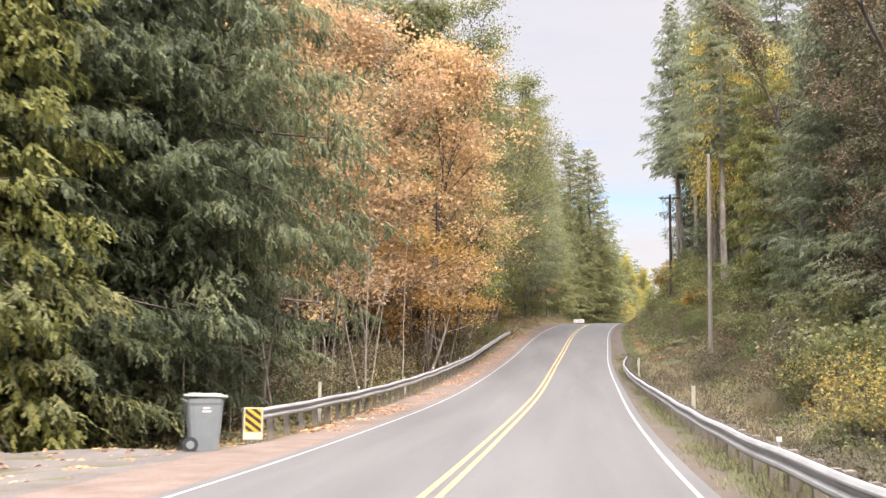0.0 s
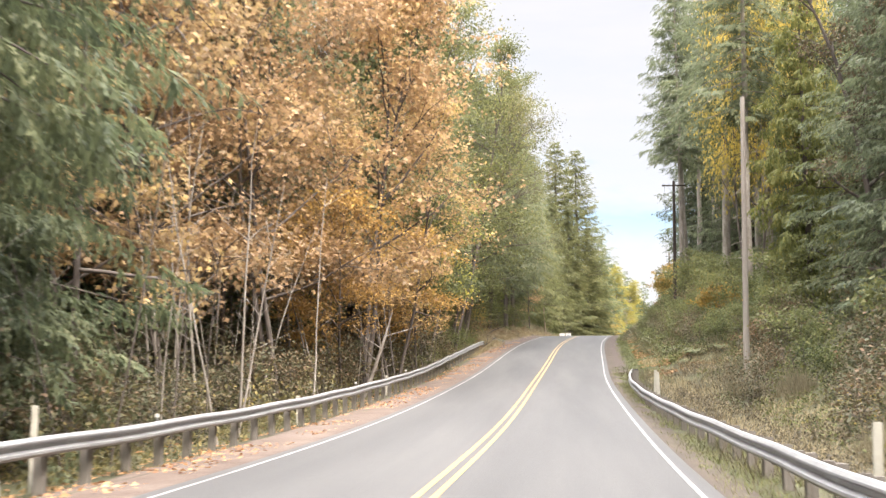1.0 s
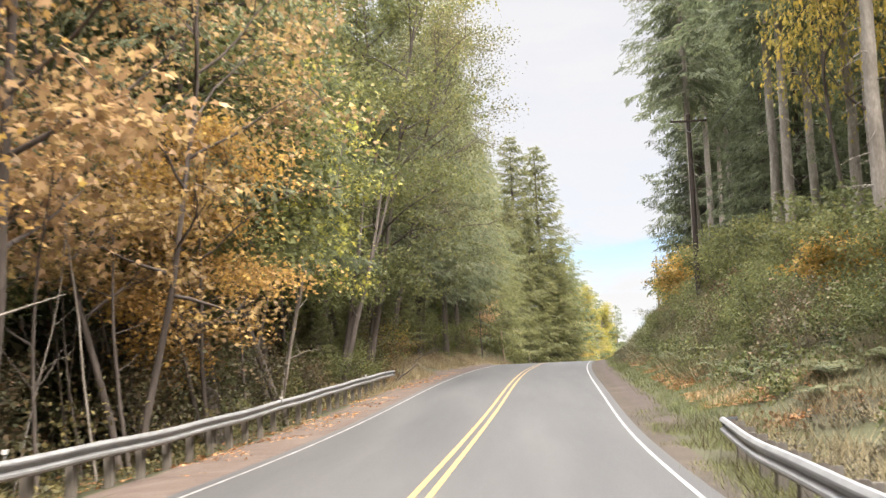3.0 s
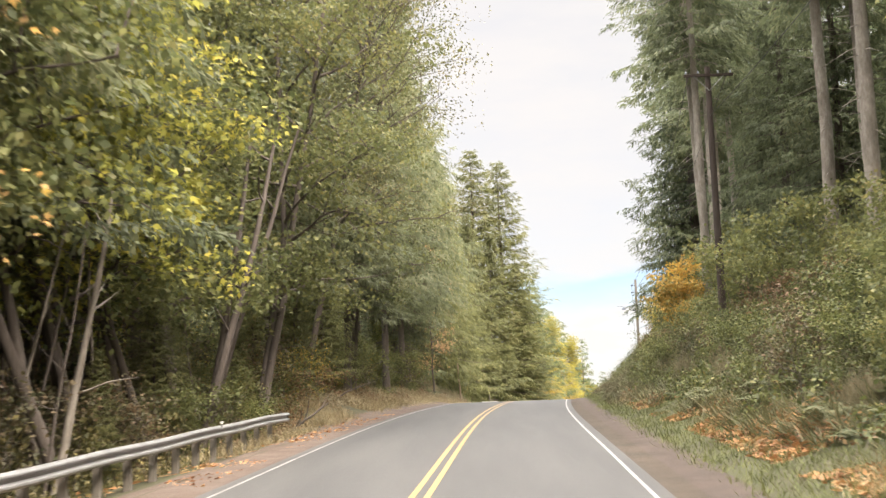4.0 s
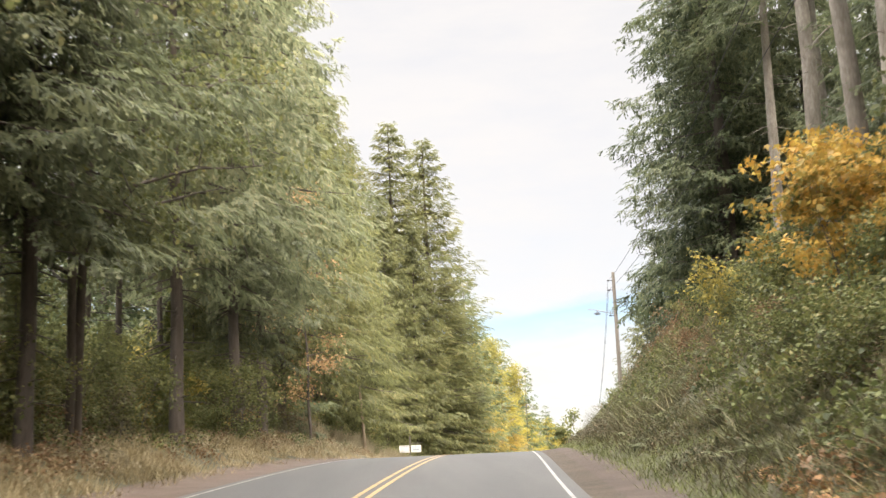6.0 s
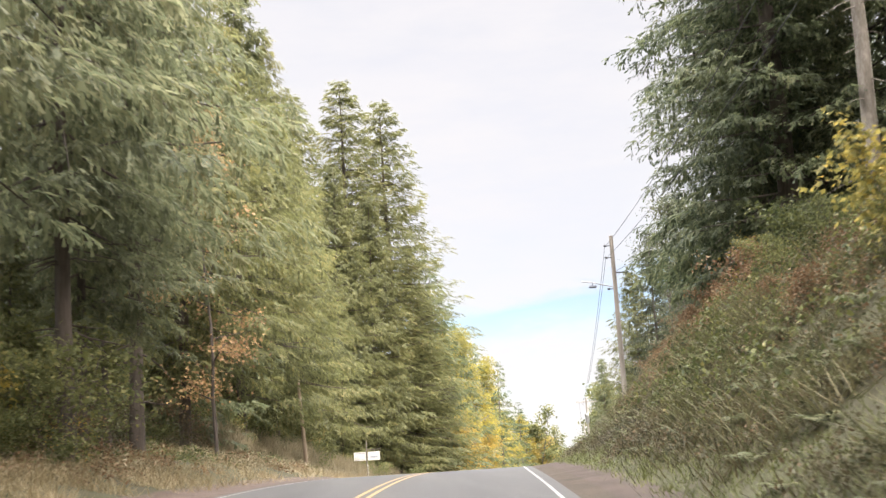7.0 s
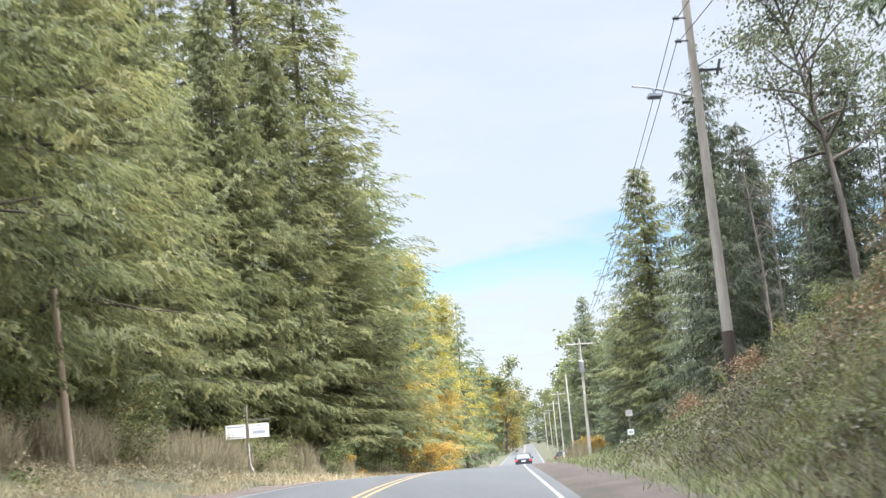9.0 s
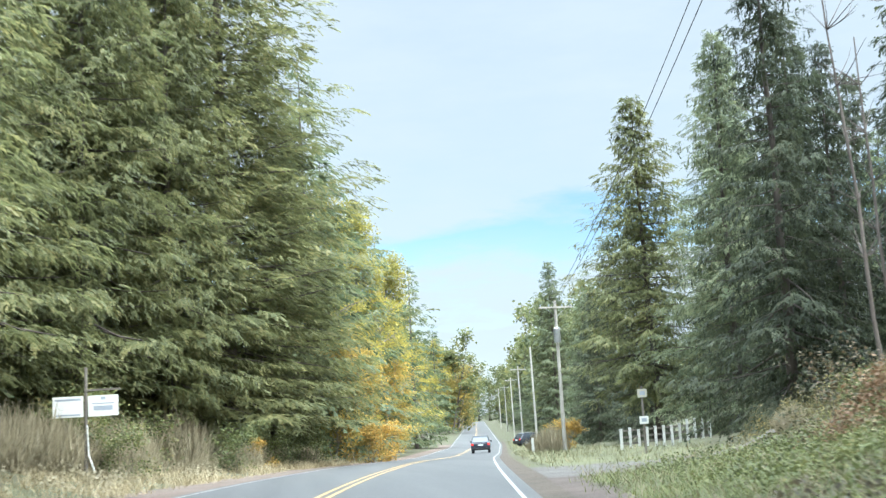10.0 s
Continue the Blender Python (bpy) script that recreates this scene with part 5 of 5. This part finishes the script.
part("butt", bm, POLEDARK, p3, "dark creosoted pole butt")
# lamp bracket, insulators and transformer
bm = B()
cyl(bm, (18.75, 229.8, 21.1), (17.2, 229.6, 21.45), 0.035, n=8)
cyl(bm, (17.2, 229.6, 21.45), (16.6, 229.5, 21.5), 0.03, n=8)
part("lamp_arm", bm, STEEL, p3, "galvanised lamp arm")
bm = B()
box(bm, (17.35, 229.6, 21.15), (0.5, 0.3, 0.16), None, 0.05)
cyl(bm, (17.35, 229.6, 21.24), (17.35, 229.6, 21.42), 0.05, n=8)
part("lamp_head", bm, GREY, p3, "grey street lamp head")
for z in (23.9, 23.1, 21.0):
    bm = B()
    cyl(bm, (18.8, 229.95, z), (18.5, 229.95, z), 0.03, n=6)
    cyl(bm, (18.55, 229.95, z), (18.36, 229.95, z), 0.07, 0.05, 8)
    part("insulator", bm, BLACK, p3)
bm = B()
box(bm, (19.45, 230.1, 22.1), (0.9, 0.08, 0.08), None, 0.01)
cyl(bm, (19.7, 230.1, 21.9), (19.85, 230.1, 22.45), 0.05, n=8)
part("bracket", bm, BLACK, p3)
tr_ = tagged(new("transformer"), "pale grey drum transformer hung on the pole", "transformer")
bm = B()
cyl(bm, (27.95, 299.8, 15.9), (27.95, 299.8, 16.9), 0.25, n=16)
cyl(bm, (27.95, 299.8, 16.9), (27.95, 299.8, 17.0), 0.25, 0.15, 16)
part("drum", bm, STEEL, tr_)


def wire(a, b, sag, r=0.014):
    a, b = np.array(a, float), np.array(b, float)
    t = np.linspace(0, 1, 22)
    pts = a + (b - a) * t[:, None]
    pts[:, 2] -= sag * 4 * t * (1 - t)
    s = Soup()
    s.tube(pts, np.full(22, r), 5)
    tagged(s.done("overhead_wire", CABLE, None, "", True), "thin dark overhead wire slung between poles", "wire", "overhead wires")


for dz, dx in ((-0.6, -0.4), (-1.4, -0.4)):
    wire((18.45, 229.9, 24.6 + dz), (28.05 + dx, 300.2, 18.9 + dz * 0.4), 1.0)
for dx in (-0.9, 0.9):
    wire((11.35 + dx, 143.1, 21.7), (18.5, 229.9, 23.9 if dx < 0 else 23.1), 1.4)
    wire((28.05 + dx, 300.2, 18.6), (36.1 + dx * 0.3, 352, 18.4), 0.8)
for (x0, y0, z0), (x1, y1, z1) in zip(far, far[1:]):
    wire((x0, y0, z0 - 0.3), (x1, y1, z1 - 0.3), 0.8)
wire((9.8, 85.5, 16.4), (11.3, 143.1, 19.6), 0.8)
wire((18.85, 230.2, 18.8), (37.6, 261, 30.2), 0.5, 0.02)
wire((19.0, 230.1, 22.2), (30, 205, 26), 0.4)

# ---- signs at the far end ----
sg = tagged(new("roadside_sign"), "two white sign boards hung on a leaning wooden post", "sign")
bm = B()
cyl(bm, (1.65, 254.6, 9.4), (1.70, 254.6, 13.3), 0.065, 0.055, 10)
part("post", bm, POSTWOOD, sg)
bm = B()
box(bm, (2.25, 254.55, 12.52), (1.2, 0.06, 0.07), None, 0.008)
part("arm", bm, POSTWOOD, sg)
bm = B()
cyl(bm, (1.73, 254.5, 11.35), (1.77, 254.48, 10.35), 0.028, n=8)
cyl(bm, (1.77, 254.48, 10.35), (1.98, 254.42, 9.75), 0.028, n=8)
part("stay", bm, WHITE, sg, "pale slanting stay")
for cx, bars in ((1.12, ((0.24, 0.85, 0.07), (-0.27, 0.8, 0.05))), (2.28, ((0.25, 0.16, 0.10), (0.08, 0.75, 0.035), (-0.08, 0.62, 0.15)))):
    bm = B()
    box(bm, (cx, 254.45, 11.98), (1.0, 0.03, 0.70), None, 0.006)
    pn = part("board", bm, WHITE, sg, "white sign board")
    for dz, w_, h_ in bars:
        bm = B()
        box(bm, (cx, 254.431, 11.98 + dz), (w_, 0.006, h_))
        part("print", bm, GREY, pn, "grey printed line")

rsn = tagged(new("route_sign"), "small pale route sign and plate on a dark post", "sign")
zb = float(gz(22.2, 258.8))
bm = B()
box(bm, (22.2, 258.8, (zb - 0.3 + 11.7) / 2), (0.08, 0.08, 11.7 - zb + 0.3), None, 0.01)
part("post", bm, POSTWOOD, rsn)
for zc, w_, h_, c in ((11.42, 0.38, 0.33, CREAM), (10.38, 0.36, 0.30, WHITE)):
    bm = B()
    box(bm, (22.2, 258.74, zc), (w_, 0.02, h_), None, 0.004)
    pl = part("plate", bm, c, rsn)
    bm = B()
    box(bm, (22.2, 258.727, zc), (w_ * 0.55, 0.006, h_ * 0.45))
    part("print", bm, GREY, pl)

fn = tagged(new("paddock_fence"), "white post and rail fence on the grass", "fence")
for k in range(12):
    x, y = 23.7 + k * 0.56, 268 + k * 0.5
    bm = B()
    box(bm, (x, y, float(gz(x, y)) + 0.42), (0.12, 0.12, 1.15), None, 0.012)
    box(bm, (x, y, float(gz(x, y)) + 1.01), (0.15, 0.15, 0.035), None, 0.01)
    part("post", bm, WHITE, fn)
for h in (0.32, 0.62, 0.92):
    bm = B()
    p0, p1 = Vector((23.7, 268, float(gz(23.7, 268)) + h)), Vector((29.86, 273.5, float(gz(29.86, 273.5)) + h))
    d = p1 - p0
    box(bm, (p0 + p1) / 2 + Vector((0.05, 0.08, 0)), (d.length, 0.03, 0.09), d.to_track_quat("X", "Z").to_matrix().to_4x4())
    part("rail", bm, POSTWOOD, fn, "dark weathered rail")

wp = tagged(new("marker_post"), "white wooden marker post by the side road", "marker post")
bm = B()
box(bm, (25.65, 300, float(gz(25.65, 300)) + 0.5), (0.16, 0.16, 1.3), None, 0.015)
part("stake", bm, WHITE, wp)


# ---- the car ahead ----
def suv(x, y, turn, label):
    car = tagged(new("car"), label, "car")
    bm = B()
    prof = [(-2.3, 0.35), (-2.34, 0.62), (-2.28, 0.98), (-2.12, 1.05), (-1.78, 1.62), (-1.2, 1.70), (0.2, 1.70), (1.0, 1.12), (2.1, 0.95), (2.32, 0.7), (2.32, 0.35)]
    cols = []
    for fx in (-1, -0.93, 0.93, 1):
        col = []
        for yv, zv in prof:
            w = 0.93 if zv < 1.06 else 0.93 - (zv - 1.06) * 0.32
            col.append(bm.verts.new((fx * w, yv + (0.03 if abs(fx) == 1 else 0), zv - (0.03 if abs(fx) == 1 and zv > 0.5 else 0))))
        cols.append(col)
    m = len(prof)
    for a, b in zip(cols, cols[1:]):
        for k in range(m):
            bm.faces.new((a[k], a[(k + 1) % m], b[(k + 1) % m], b[k]))
    bm.faces.new(cols[0][::-1]), bm.faces.new(cols[-1])
    bmesh.ops.recalc_face_normals(bm, faces=bm.faces)
    part("body", bm, CARPAINT, car)
    bm = B()
    box(bm, (0, -1.985, 1.33), (1.36, 0.03, 0.50), Matrix.Rotation(radians(-31), 4, "X"), 0.012)
    part("rear_window", bm, GLASS, car, "tinted rear window")
    for sx in (-1, 1):
        bm = B()
        box(bm, (sx * 0.80, -2.29, 0.90), (0.24, 0.08, 0.22), None, 0.02)
        part("tail_light", bm, RED, car, "red tail light")
        bm = B()
        box(bm, (sx * 0.845, -0.4, 1.38), (0.02, 2.3, 0.38), Matrix.Rotation(radians(-sx * 17), 4, "Y"), 0.008)
        part("side_window", bm, GLASS, car)
        bm = B()
        box(bm, (sx * 1.02, 0.75, 1.12), (0.18, 0.10, 0.15), None, 0.03)
        part("mirror", bm, CARPAINT, car)
        for yv in (-1.4, 1.45):
            bm = B()
            cyl(bm, (sx * 0.70, yv, 0.34), (sx * 0.92, yv, 0.34), 0.34, n=22)
            w = part("tyre", bm, RUBBER, car)
            bm = B()
            cyl(bm, (sx * 0.915, yv, 0.34), (sx * 0.935, yv, 0.34), 0.21, n=16)
            part("rim", bm, STEEL, w)
    bm = B()
    box(bm, (0, -2.345, 0.84), (0.52, 0.02, 0.13), None, 0.004)
    part("number_plate", bm, WHITE, car, "plain pale number plate")
    bm = B()
    box(bm, (0, -2.35, 0.50), (1.74, 0.12, 0.22), None, 0.04)
    part("bumper", bm, BLACK, car)
    bm = B()
    for sx in (-0.6, 0.6):
        box(bm, (sx, -0.5, 1.74), (0.04, 1.9, 0.04), None, 0.012)
    part("roof_rails", bm, STEEL, car)
    car.matrix_basis = pose(x, y, float(gz(x, y)), 0, 0, turn)


suv(27.1, 335, -9.5, "dark estate car with red tail lights driving away")
suv(39.4, 372, -70, "dark car parked beside the far utility pole")


# ---- saplings, ground plants and litter ----
rg = np.random.default_rng(77)


def sapling(x, y, h, r, lx, ly, bark, twigs=6):
    t = tagged(new("sapling"), "thin pale bare sapling stem among the trees", "tree", "bare saplings")
    s, lm = Soup(), Soup()
    c = curve((0, 0, -0.3), unit(np.array([lx, ly, 1.0])), h, 0.1, 8, 0.035, rg)
    s.tube(c, np.linspace(r, r * 0.25, 9), 6)
    for _ in range(twigs):
        k = rg.integers(3, 8)
        lm.tube(curve(c[k], unit(np.array([rg.normal(), rg.normal(), 0.7])), rg.uniform(0.8, 2.2), 0.2, 4, 0.12, rg), np.linspace(r * 0.3, 0.006, 5), 3)
    s.done("stem", bark, t, "", True)
    tagged(lm.done("branchwork", bark, t), kind="stuff")
    t.matrix_basis = Matrix.Translation(G(x, y))


for dx in (0.0, 0.45, 0.9, 1.3, 1.9):
    sapling(-15.9 + dx, 68 + rg.uniform(-0.8, 0.8), rg.uniform(9, 13), 0.07, rg.uniform(-0.02, 0.06), 0, BARK_PALE)
for k in range(64):
    y = 40 + k * 1.5 + rg.uniform(-0.8, 0.8)
    sapling(float(mid(y)) - rg.uniform(8.2, 13.5), y, rg.uniform(5, 12), rg.uniform(0.025, 0.075), rg.normal(0, 0.12), rg.normal(0, 0.1), BARK_PALE if rg.uniform() < (0.5 if y < 100 else 0.2) else BARK)
sapling(-10.4, 84, 5.2, 0.15, 0.5, 0, BARK_PALE)
sapling(-11.0, 152.4, 17, 0.26, 0.03, 0, BARK_PALE)
sapling(-10.3, 117, 8, 0.14, 0.2, 0, BARK_PALE)
for y, x in ((128, -9.4), (130.5, -9.8), (133, -10.2)):
    sapling(x, y, 13, 0.19, 0.22, 0.05, BARK)



def carpet(name, label, category, n, ymin, ymax, dmin, dmax, length, width, upright, bend, tv, tf, material, clump=0.0, group=1, seed=1):
    """Ground plants: many small blades or leaves over a band beside the road, in tufts."""
    g = np.random.default_rng(seed)
    nt = n // group
    y = g.uniform(ymin, ymax, nt)
    d = g.uniform(dmin, dmax, nt)
    keep = (np.sin(y * 0.55 + d * 1.1) + np.sin(y * 0.21 - d * 0.7 + 1) + np.sin(y * 1.3 + d * 0.3) > clump - 1.2) if clump else np.ones(nt, bool)
    y, d = np.repeat(y[keep], group), np.repeat(d[keep], group)
    if group > 1:
        y, d = y + g.normal(0, 0.16, len(y)), d + g.normal(0, 0.16, len(d))
    x = mid(y) + d
    P = np.stack([x, y, gz(x, y) + 0.02], 1)
    m = len(P)
    a = g.uniform(0, 6.283, m)
    hor = np.stack([np.cos(a), np.sin(a), np.zeros(m)], 1)
    up = upright * g.uniform(0.5, 1.2, m)
    U = hor * (1 - np.clip(up, 0, 1) * 0.75)[:, None] + np.array([0, 0, 1.0]) * up[:, None]
    if upright > 0.3:
        P[:, 2] -= 0.03
        Wn = -hor + np.array([0, 0, 0.6])
    else:
        Wn = np.array([0, 0, 1.0]) + g.normal(0, 0.4, (m, 3))
    v, f = scatter(P, U, Wn, length * g.uniform(0.5, 1.4, m), width, bend, tv, tf)
    return tagged(raw(name, v, f, material), label, category, kind="stuff")


def canes(name, label, category, n, ymin, ymax, dmin, dmax, hmin, hmax, leafsize, material, seed, clump=0.4, per=26):
    """Low brambles: mounds of small leaves over the bank."""
    g = np.random.default_rng(seed)
    y, d = g.uniform(ymin, ymax, n), g.uniform(dmin, dmax, n)
    keep = np.sin(y * 0.5 + d * 1.3) + np.sin(y * 0.23 - d * 0.8 + seed) + np.sin(y * 1.1 + d * 0.4) > clump - 1.2
    y, d = y[keep], d[keep]
    m = len(y)
    h = g.uniform(hmin, hmax, m)
    sz = g.uniform(0.35, 0.8, m)
    c = np.stack([mid(y) + d, y, np.zeros(m)], 1)
    q = g.normal(0, 1, (m, per, 3))
    q = unit(q) * (g.uniform(0.3, 1, (m, per, 1)) ** 0.4)
    q[..., 2] = np.abs(q[..., 2])
    P = c[:, None] + q * np.stack([sz, sz, h], 1)[:, None]
    P = P.reshape(-1, 3)
    P[:, 2] += gz(P[:, 0], P[:, 1])
    U = g.normal(0, 1, P.shape) + np.array([0, 0, -0.2])
    Wn = q.reshape(-1, 3) + np.array([0, 0, 0.8]) + g.normal(0, 0.4, P.shape)
    v, f = scatter(P, U, Wn, leafsize * g.uniform(0.5, 1.4, len(P)), 1.0, 0.3, LEAF_V, LEAF_F)
    return tagged(raw(name, v, f, material), label, category, kind="stuff")


canes("brambles", "tangled green brambles covering the roadside bank", "brambles", 1300, 99, 196, 7.5, 15, 0.3, 1.3, 0.12, BRAMBLE, 4, 0.5, 70)
canes("brambles", "green and brown brambles on the low end of the bank", "brambles", 190, 229, 243, 10.2, 16, 0.4, 1.0, 0.05, UNDER, 43, 0.1, 200)
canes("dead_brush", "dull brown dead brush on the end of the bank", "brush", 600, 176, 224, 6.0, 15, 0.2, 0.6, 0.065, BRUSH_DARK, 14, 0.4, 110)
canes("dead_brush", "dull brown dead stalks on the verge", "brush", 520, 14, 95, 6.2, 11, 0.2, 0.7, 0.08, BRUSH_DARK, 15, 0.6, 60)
canes("dead_brush", "brown brush at the forest edge", "brush", 900, 142, 300, -11.5, -7.2, 0.25, 0.7, 0.09, BRUSH, 16, 0.6, 60)
canes("bracken", "rust-brown bracken over the end of the bank", "bracken", 420, 193, 214, 8.0, 14.5, 0.15, 0.5, 0.065, RUST, 19, 0.5, 110)
canes("bracken", "rust-brown dead bracken on the lower bank", "bracken", 90, 94, 150, 6.5, 11, 0.2, 0.6, 0.10, RUST, 18, 1.2, 50)
canes("bracken", "rust-brown dead bracken on the upper bank", "bracken", 420, 150, 214, 8.5, 14, 0.3, 0.8, 0.065, RUST, 8, 1.0, 110)
canes("bracken", "rust-brown bracken along the forest edge", "bracken", 260, 128, 214, -11.0, -7.2, 0.25, 0.75, 0.09, RUST, 46, 0.5, 90)
carpet("long_grass", "pale tan grass spilling over the foot of the bank", "grass", 26000, 122, 190, -10.2, -6.2, 0.5, 0.04, 0.9, 0.4, BLADE_V, BLADE_F, STRAW, 0.7, 8, 47)
canes("brambles", "green undergrowth along the forest edge", "brambles", 500, 142, 225, -13, -8.4, 0.25, 0.7, 0.11, BRAMBLE, 5, 0.6, 44)
canes("understorey_leaves", "thin dark understorey leaves between bare stems", "undergrowth", 420, 44, 142, -13.5, -8.2, 1.0, 3.4, 0.13, UNDER, 41, 0.1, 46)
canes("brambles", "undergrowth below the guardrail", "brambles", 900, 32, 142, -14, -7.3, 0.2, 0.7, 0.10, UNDER, 6, 0.6, 44)
canes("brambles", "shrubby undergrowth at the foot of the trees", "brambles", 1200, -5, 100, 9, 22, 0.3, 0.9, 0.11, BRAMBLE, 7, 0.1, 44)
carpet("long_grass", "long dry yellow grass behind the guardrail", "grass", 30000, -4, 100, 4.9, 11, 0.5, 0.035, 0.9, 0.35, BLADE_V, BLADE_F, GRASS, 0.5, 8, 21)
carpet("long_grass", "dry tan grass on the low roadside bank", "grass", 60000, 134, 300, -11.5, -5.7, 0.45, 0.045, 0.9, 0.4, BLADE_V, BLADE_F, STRAW, 0.6, 8, 22)
carpet("long_grass", "coarse green grass on the cut bank", "grass", 42000, 104, 205, 6.9, 11, 0.85, 0.045, 0.7, 0.6, BLADE_V, BLADE_F, GRASS_G, 0.5, 8, 23)
carpet("long_grass", "drooping green grass and fern blades low on the bank", "grass", 40000, 140, 214, 5.9, 10.5, 0.42, 0.055, 0.75, 0.5, BLADE_V, BLADE_F, GRASS, 0.2, 8, 44)
canes("brambles", "low dark green brambles on the lower bank", "brambles", 340, 146, 204, 6.2, 11, 0.2, 0.6, 0.065, IVY, 45, 0.3, 110)
carpet("long_grass", "green grass tufts under the guardrail", "grass", 5000, 29, 140, -7.4, -6.3, 0.35, 0.045, 0.8, 0.4, BLADE_V, BLADE_F, GRASS_G, 0.8, 6, 24)
carpet("long_grass", "grass along the far verge", "grass", 26000, 242, 420, 5.2, 12, 0.35, 0.06, 0.9, 0.4, BLADE_V, BLADE_F, GRASS_G, 0.5, 6, 25)
carpet("short_grass", "worn grass along the edge of the shoulder", "grass", 40000, -10, 100, 4.45, 5.9, 0.16, 0.08, 0.8, 0.3, BLADE_V, BLADE_F, MOSS, 0.35, 6, 26)
carpet("short_grass", "yellow-green mossy grass past the end of the guardrail", "grass", 9000, 78, 104, 4.4, 7.5, 0.2, 0.06, 0.8, 0.3, BLADE_V, BLADE_F, MOSS, 0.3, 6, 31)
carpet("long_grass", "tan dry grass on the verge", "grass", 26000, 40, 106, 6.3, 12, 0.55, 0.04, 0.9, 0.35, BLADE_V, BLADE_F, STRAW, 0.8, 8, 32)
carpet("fallen_leaves", "fallen orange and brown leaves on the shoulder", "leaves", 7000, 30, 150, -7.2, -4.6, 0.12, 1.0, 0.05, 0.2, LEAF_V, LEAF_F, LITTER, 0.9, 1, 27)
carpet("fallen_leaves", "fallen leaves gathered under the bank", "leaves", 14000, 96, 150, 6.3, 8.0, 0.16, 1.0, 0.12, 0.2, LEAF_V, LEAF_F, LITTER, 0.8, 1, 28)
carpet("fallen_leaves", "brown leaf litter on the forest floor", "leaves", 9000, 20, 150, -15, -7, 0.14, 1.0, 0.05, 0.2, LEAF_V, LEAF_F, LITTER, 0.0, 1, 29)
carpet("short_grass", "mossy green grass between shoulder and bank", "grass", 64000, 92, 238, 5.3, 7.6, 0.22, 0.075, 0.8, 0.3, BLADE_V, BLADE_F, MOSS, 0, 6, 33)
carpet("short_grass", "brown-green grass under the guardrail", "grass", 16000, -6, 100, 4.55, 6.6, 0.24, 0.05, 0.8, 0.3, BLADE_V, BLADE_F, GRASS, 0.2, 6, 34)
carpet("long_grass", "yellow-green grass on the end of the cut bank", "grass", 26000, 200, 240, 5.6, 12, 0.26, 0.06, 0.75, 0.5, BLADE_V, BLADE_F, GRASS_TAN, 0, 8, 35)
carpet("long_grass", "shaggy yellow-green grass on the bank above the side road", "grass", 30000, 204, 236, 5.8, 12, 0.3, 0.06, 0.75, 0.5, BLADE_V, BLADE_F, MOSS, 0.7, 8, 38)
canes("brambles", "yellow-green low brambles over the end of the bank", "brambles", 360, 198, 236, 6.2, 12.5, 0.2, 0.5, 0.05, MOSS, 48, 0.5, 150)
canes("brambles", "low dark green brambles over the end of the bank", "brambles", 200, 198, 236, 6.4, 12.5, 0.25, 0.55, 0.05, BRAMBLE, 49, 1.0, 150)
carpet("long_grass", "low green grass on top of the roadside bank", "grass", 9000, 194, 218, -11, -8, 0.35, 0.045, 0.8, 0.4, BLADE_V, BLADE_F, MOSS, 0.2, 8, 36)
carpet("fallen_leaves", "rust-brown leaves lying on the foot of the bank", "leaves", 5000, 96, 140, 6.2, 9.5, 0.15, 1.0, 0.2, 0.2, LEAF_V, LEAF_F, LITTER, 0.7, 1, 37)
for x, y, h in ((28.0, 250, 16), (29.2, 251, 14), (30.6, 250, 17), (31.9, 250.5, 15), (33.0, 249, 16)):
    sapling(x, y, h, 0.09, rg.normal(0, 0.03), 0, BARK, 26)


def fallen_branch(x, y, length, r, turn, tilt):
    """A dead limb lying on the ground, with a few broken side twigs."""
    t = tagged(new("fallen_branch"), "dead brown branch lying on the ground past the rail", "branch", "fallen branches")
    s, lm = Soup(), Soup()
    c = curve((0, 0, 0.06), unit(np.array([math.cos(turn), math.sin(turn), tilt])), length, -tilt * 0.8, 8, 0.09, rg)
    s.tube(c, np.linspace(r, r * 0.3, 9), 6)
    for k in (2, 4, 5, 7):
        lm.tube(curve(c[k], unit(np.array([rg.normal(), rg.normal(), 0.9])), rg.uniform(0.4, 1.1), 0.1, 4, 0.16, rg), np.linspace(r * 0.4, 0.008, 5), 4)
    s.done("limb", BARK, t, "", True)
    tagged(lm.done("branchwork", BARK, t), kind="stuff")
    t.matrix_basis = Matrix.Translation(G(x, y))


for x, y, ln, r, a_t, ti in ((-8.4, 134.5, 3.2, 0.09, 0.4, 0.12), (-8.9, 136.5, 2.4, 0.06, 1.2, 0.3), (-7.9, 138.0, 2.8, 0.07, 2.6, 0.1), (-7.6, 152, 2.6, 0.06, 0.6, 0.2), (-7.0, 163, 2.2, 0.05, 2.2, 0.25), (-9.4, 133.2, 2.0, 0.09, 1.9, 0.7)):
    fallen_branch(x, y, ln, r, a_t, ti)
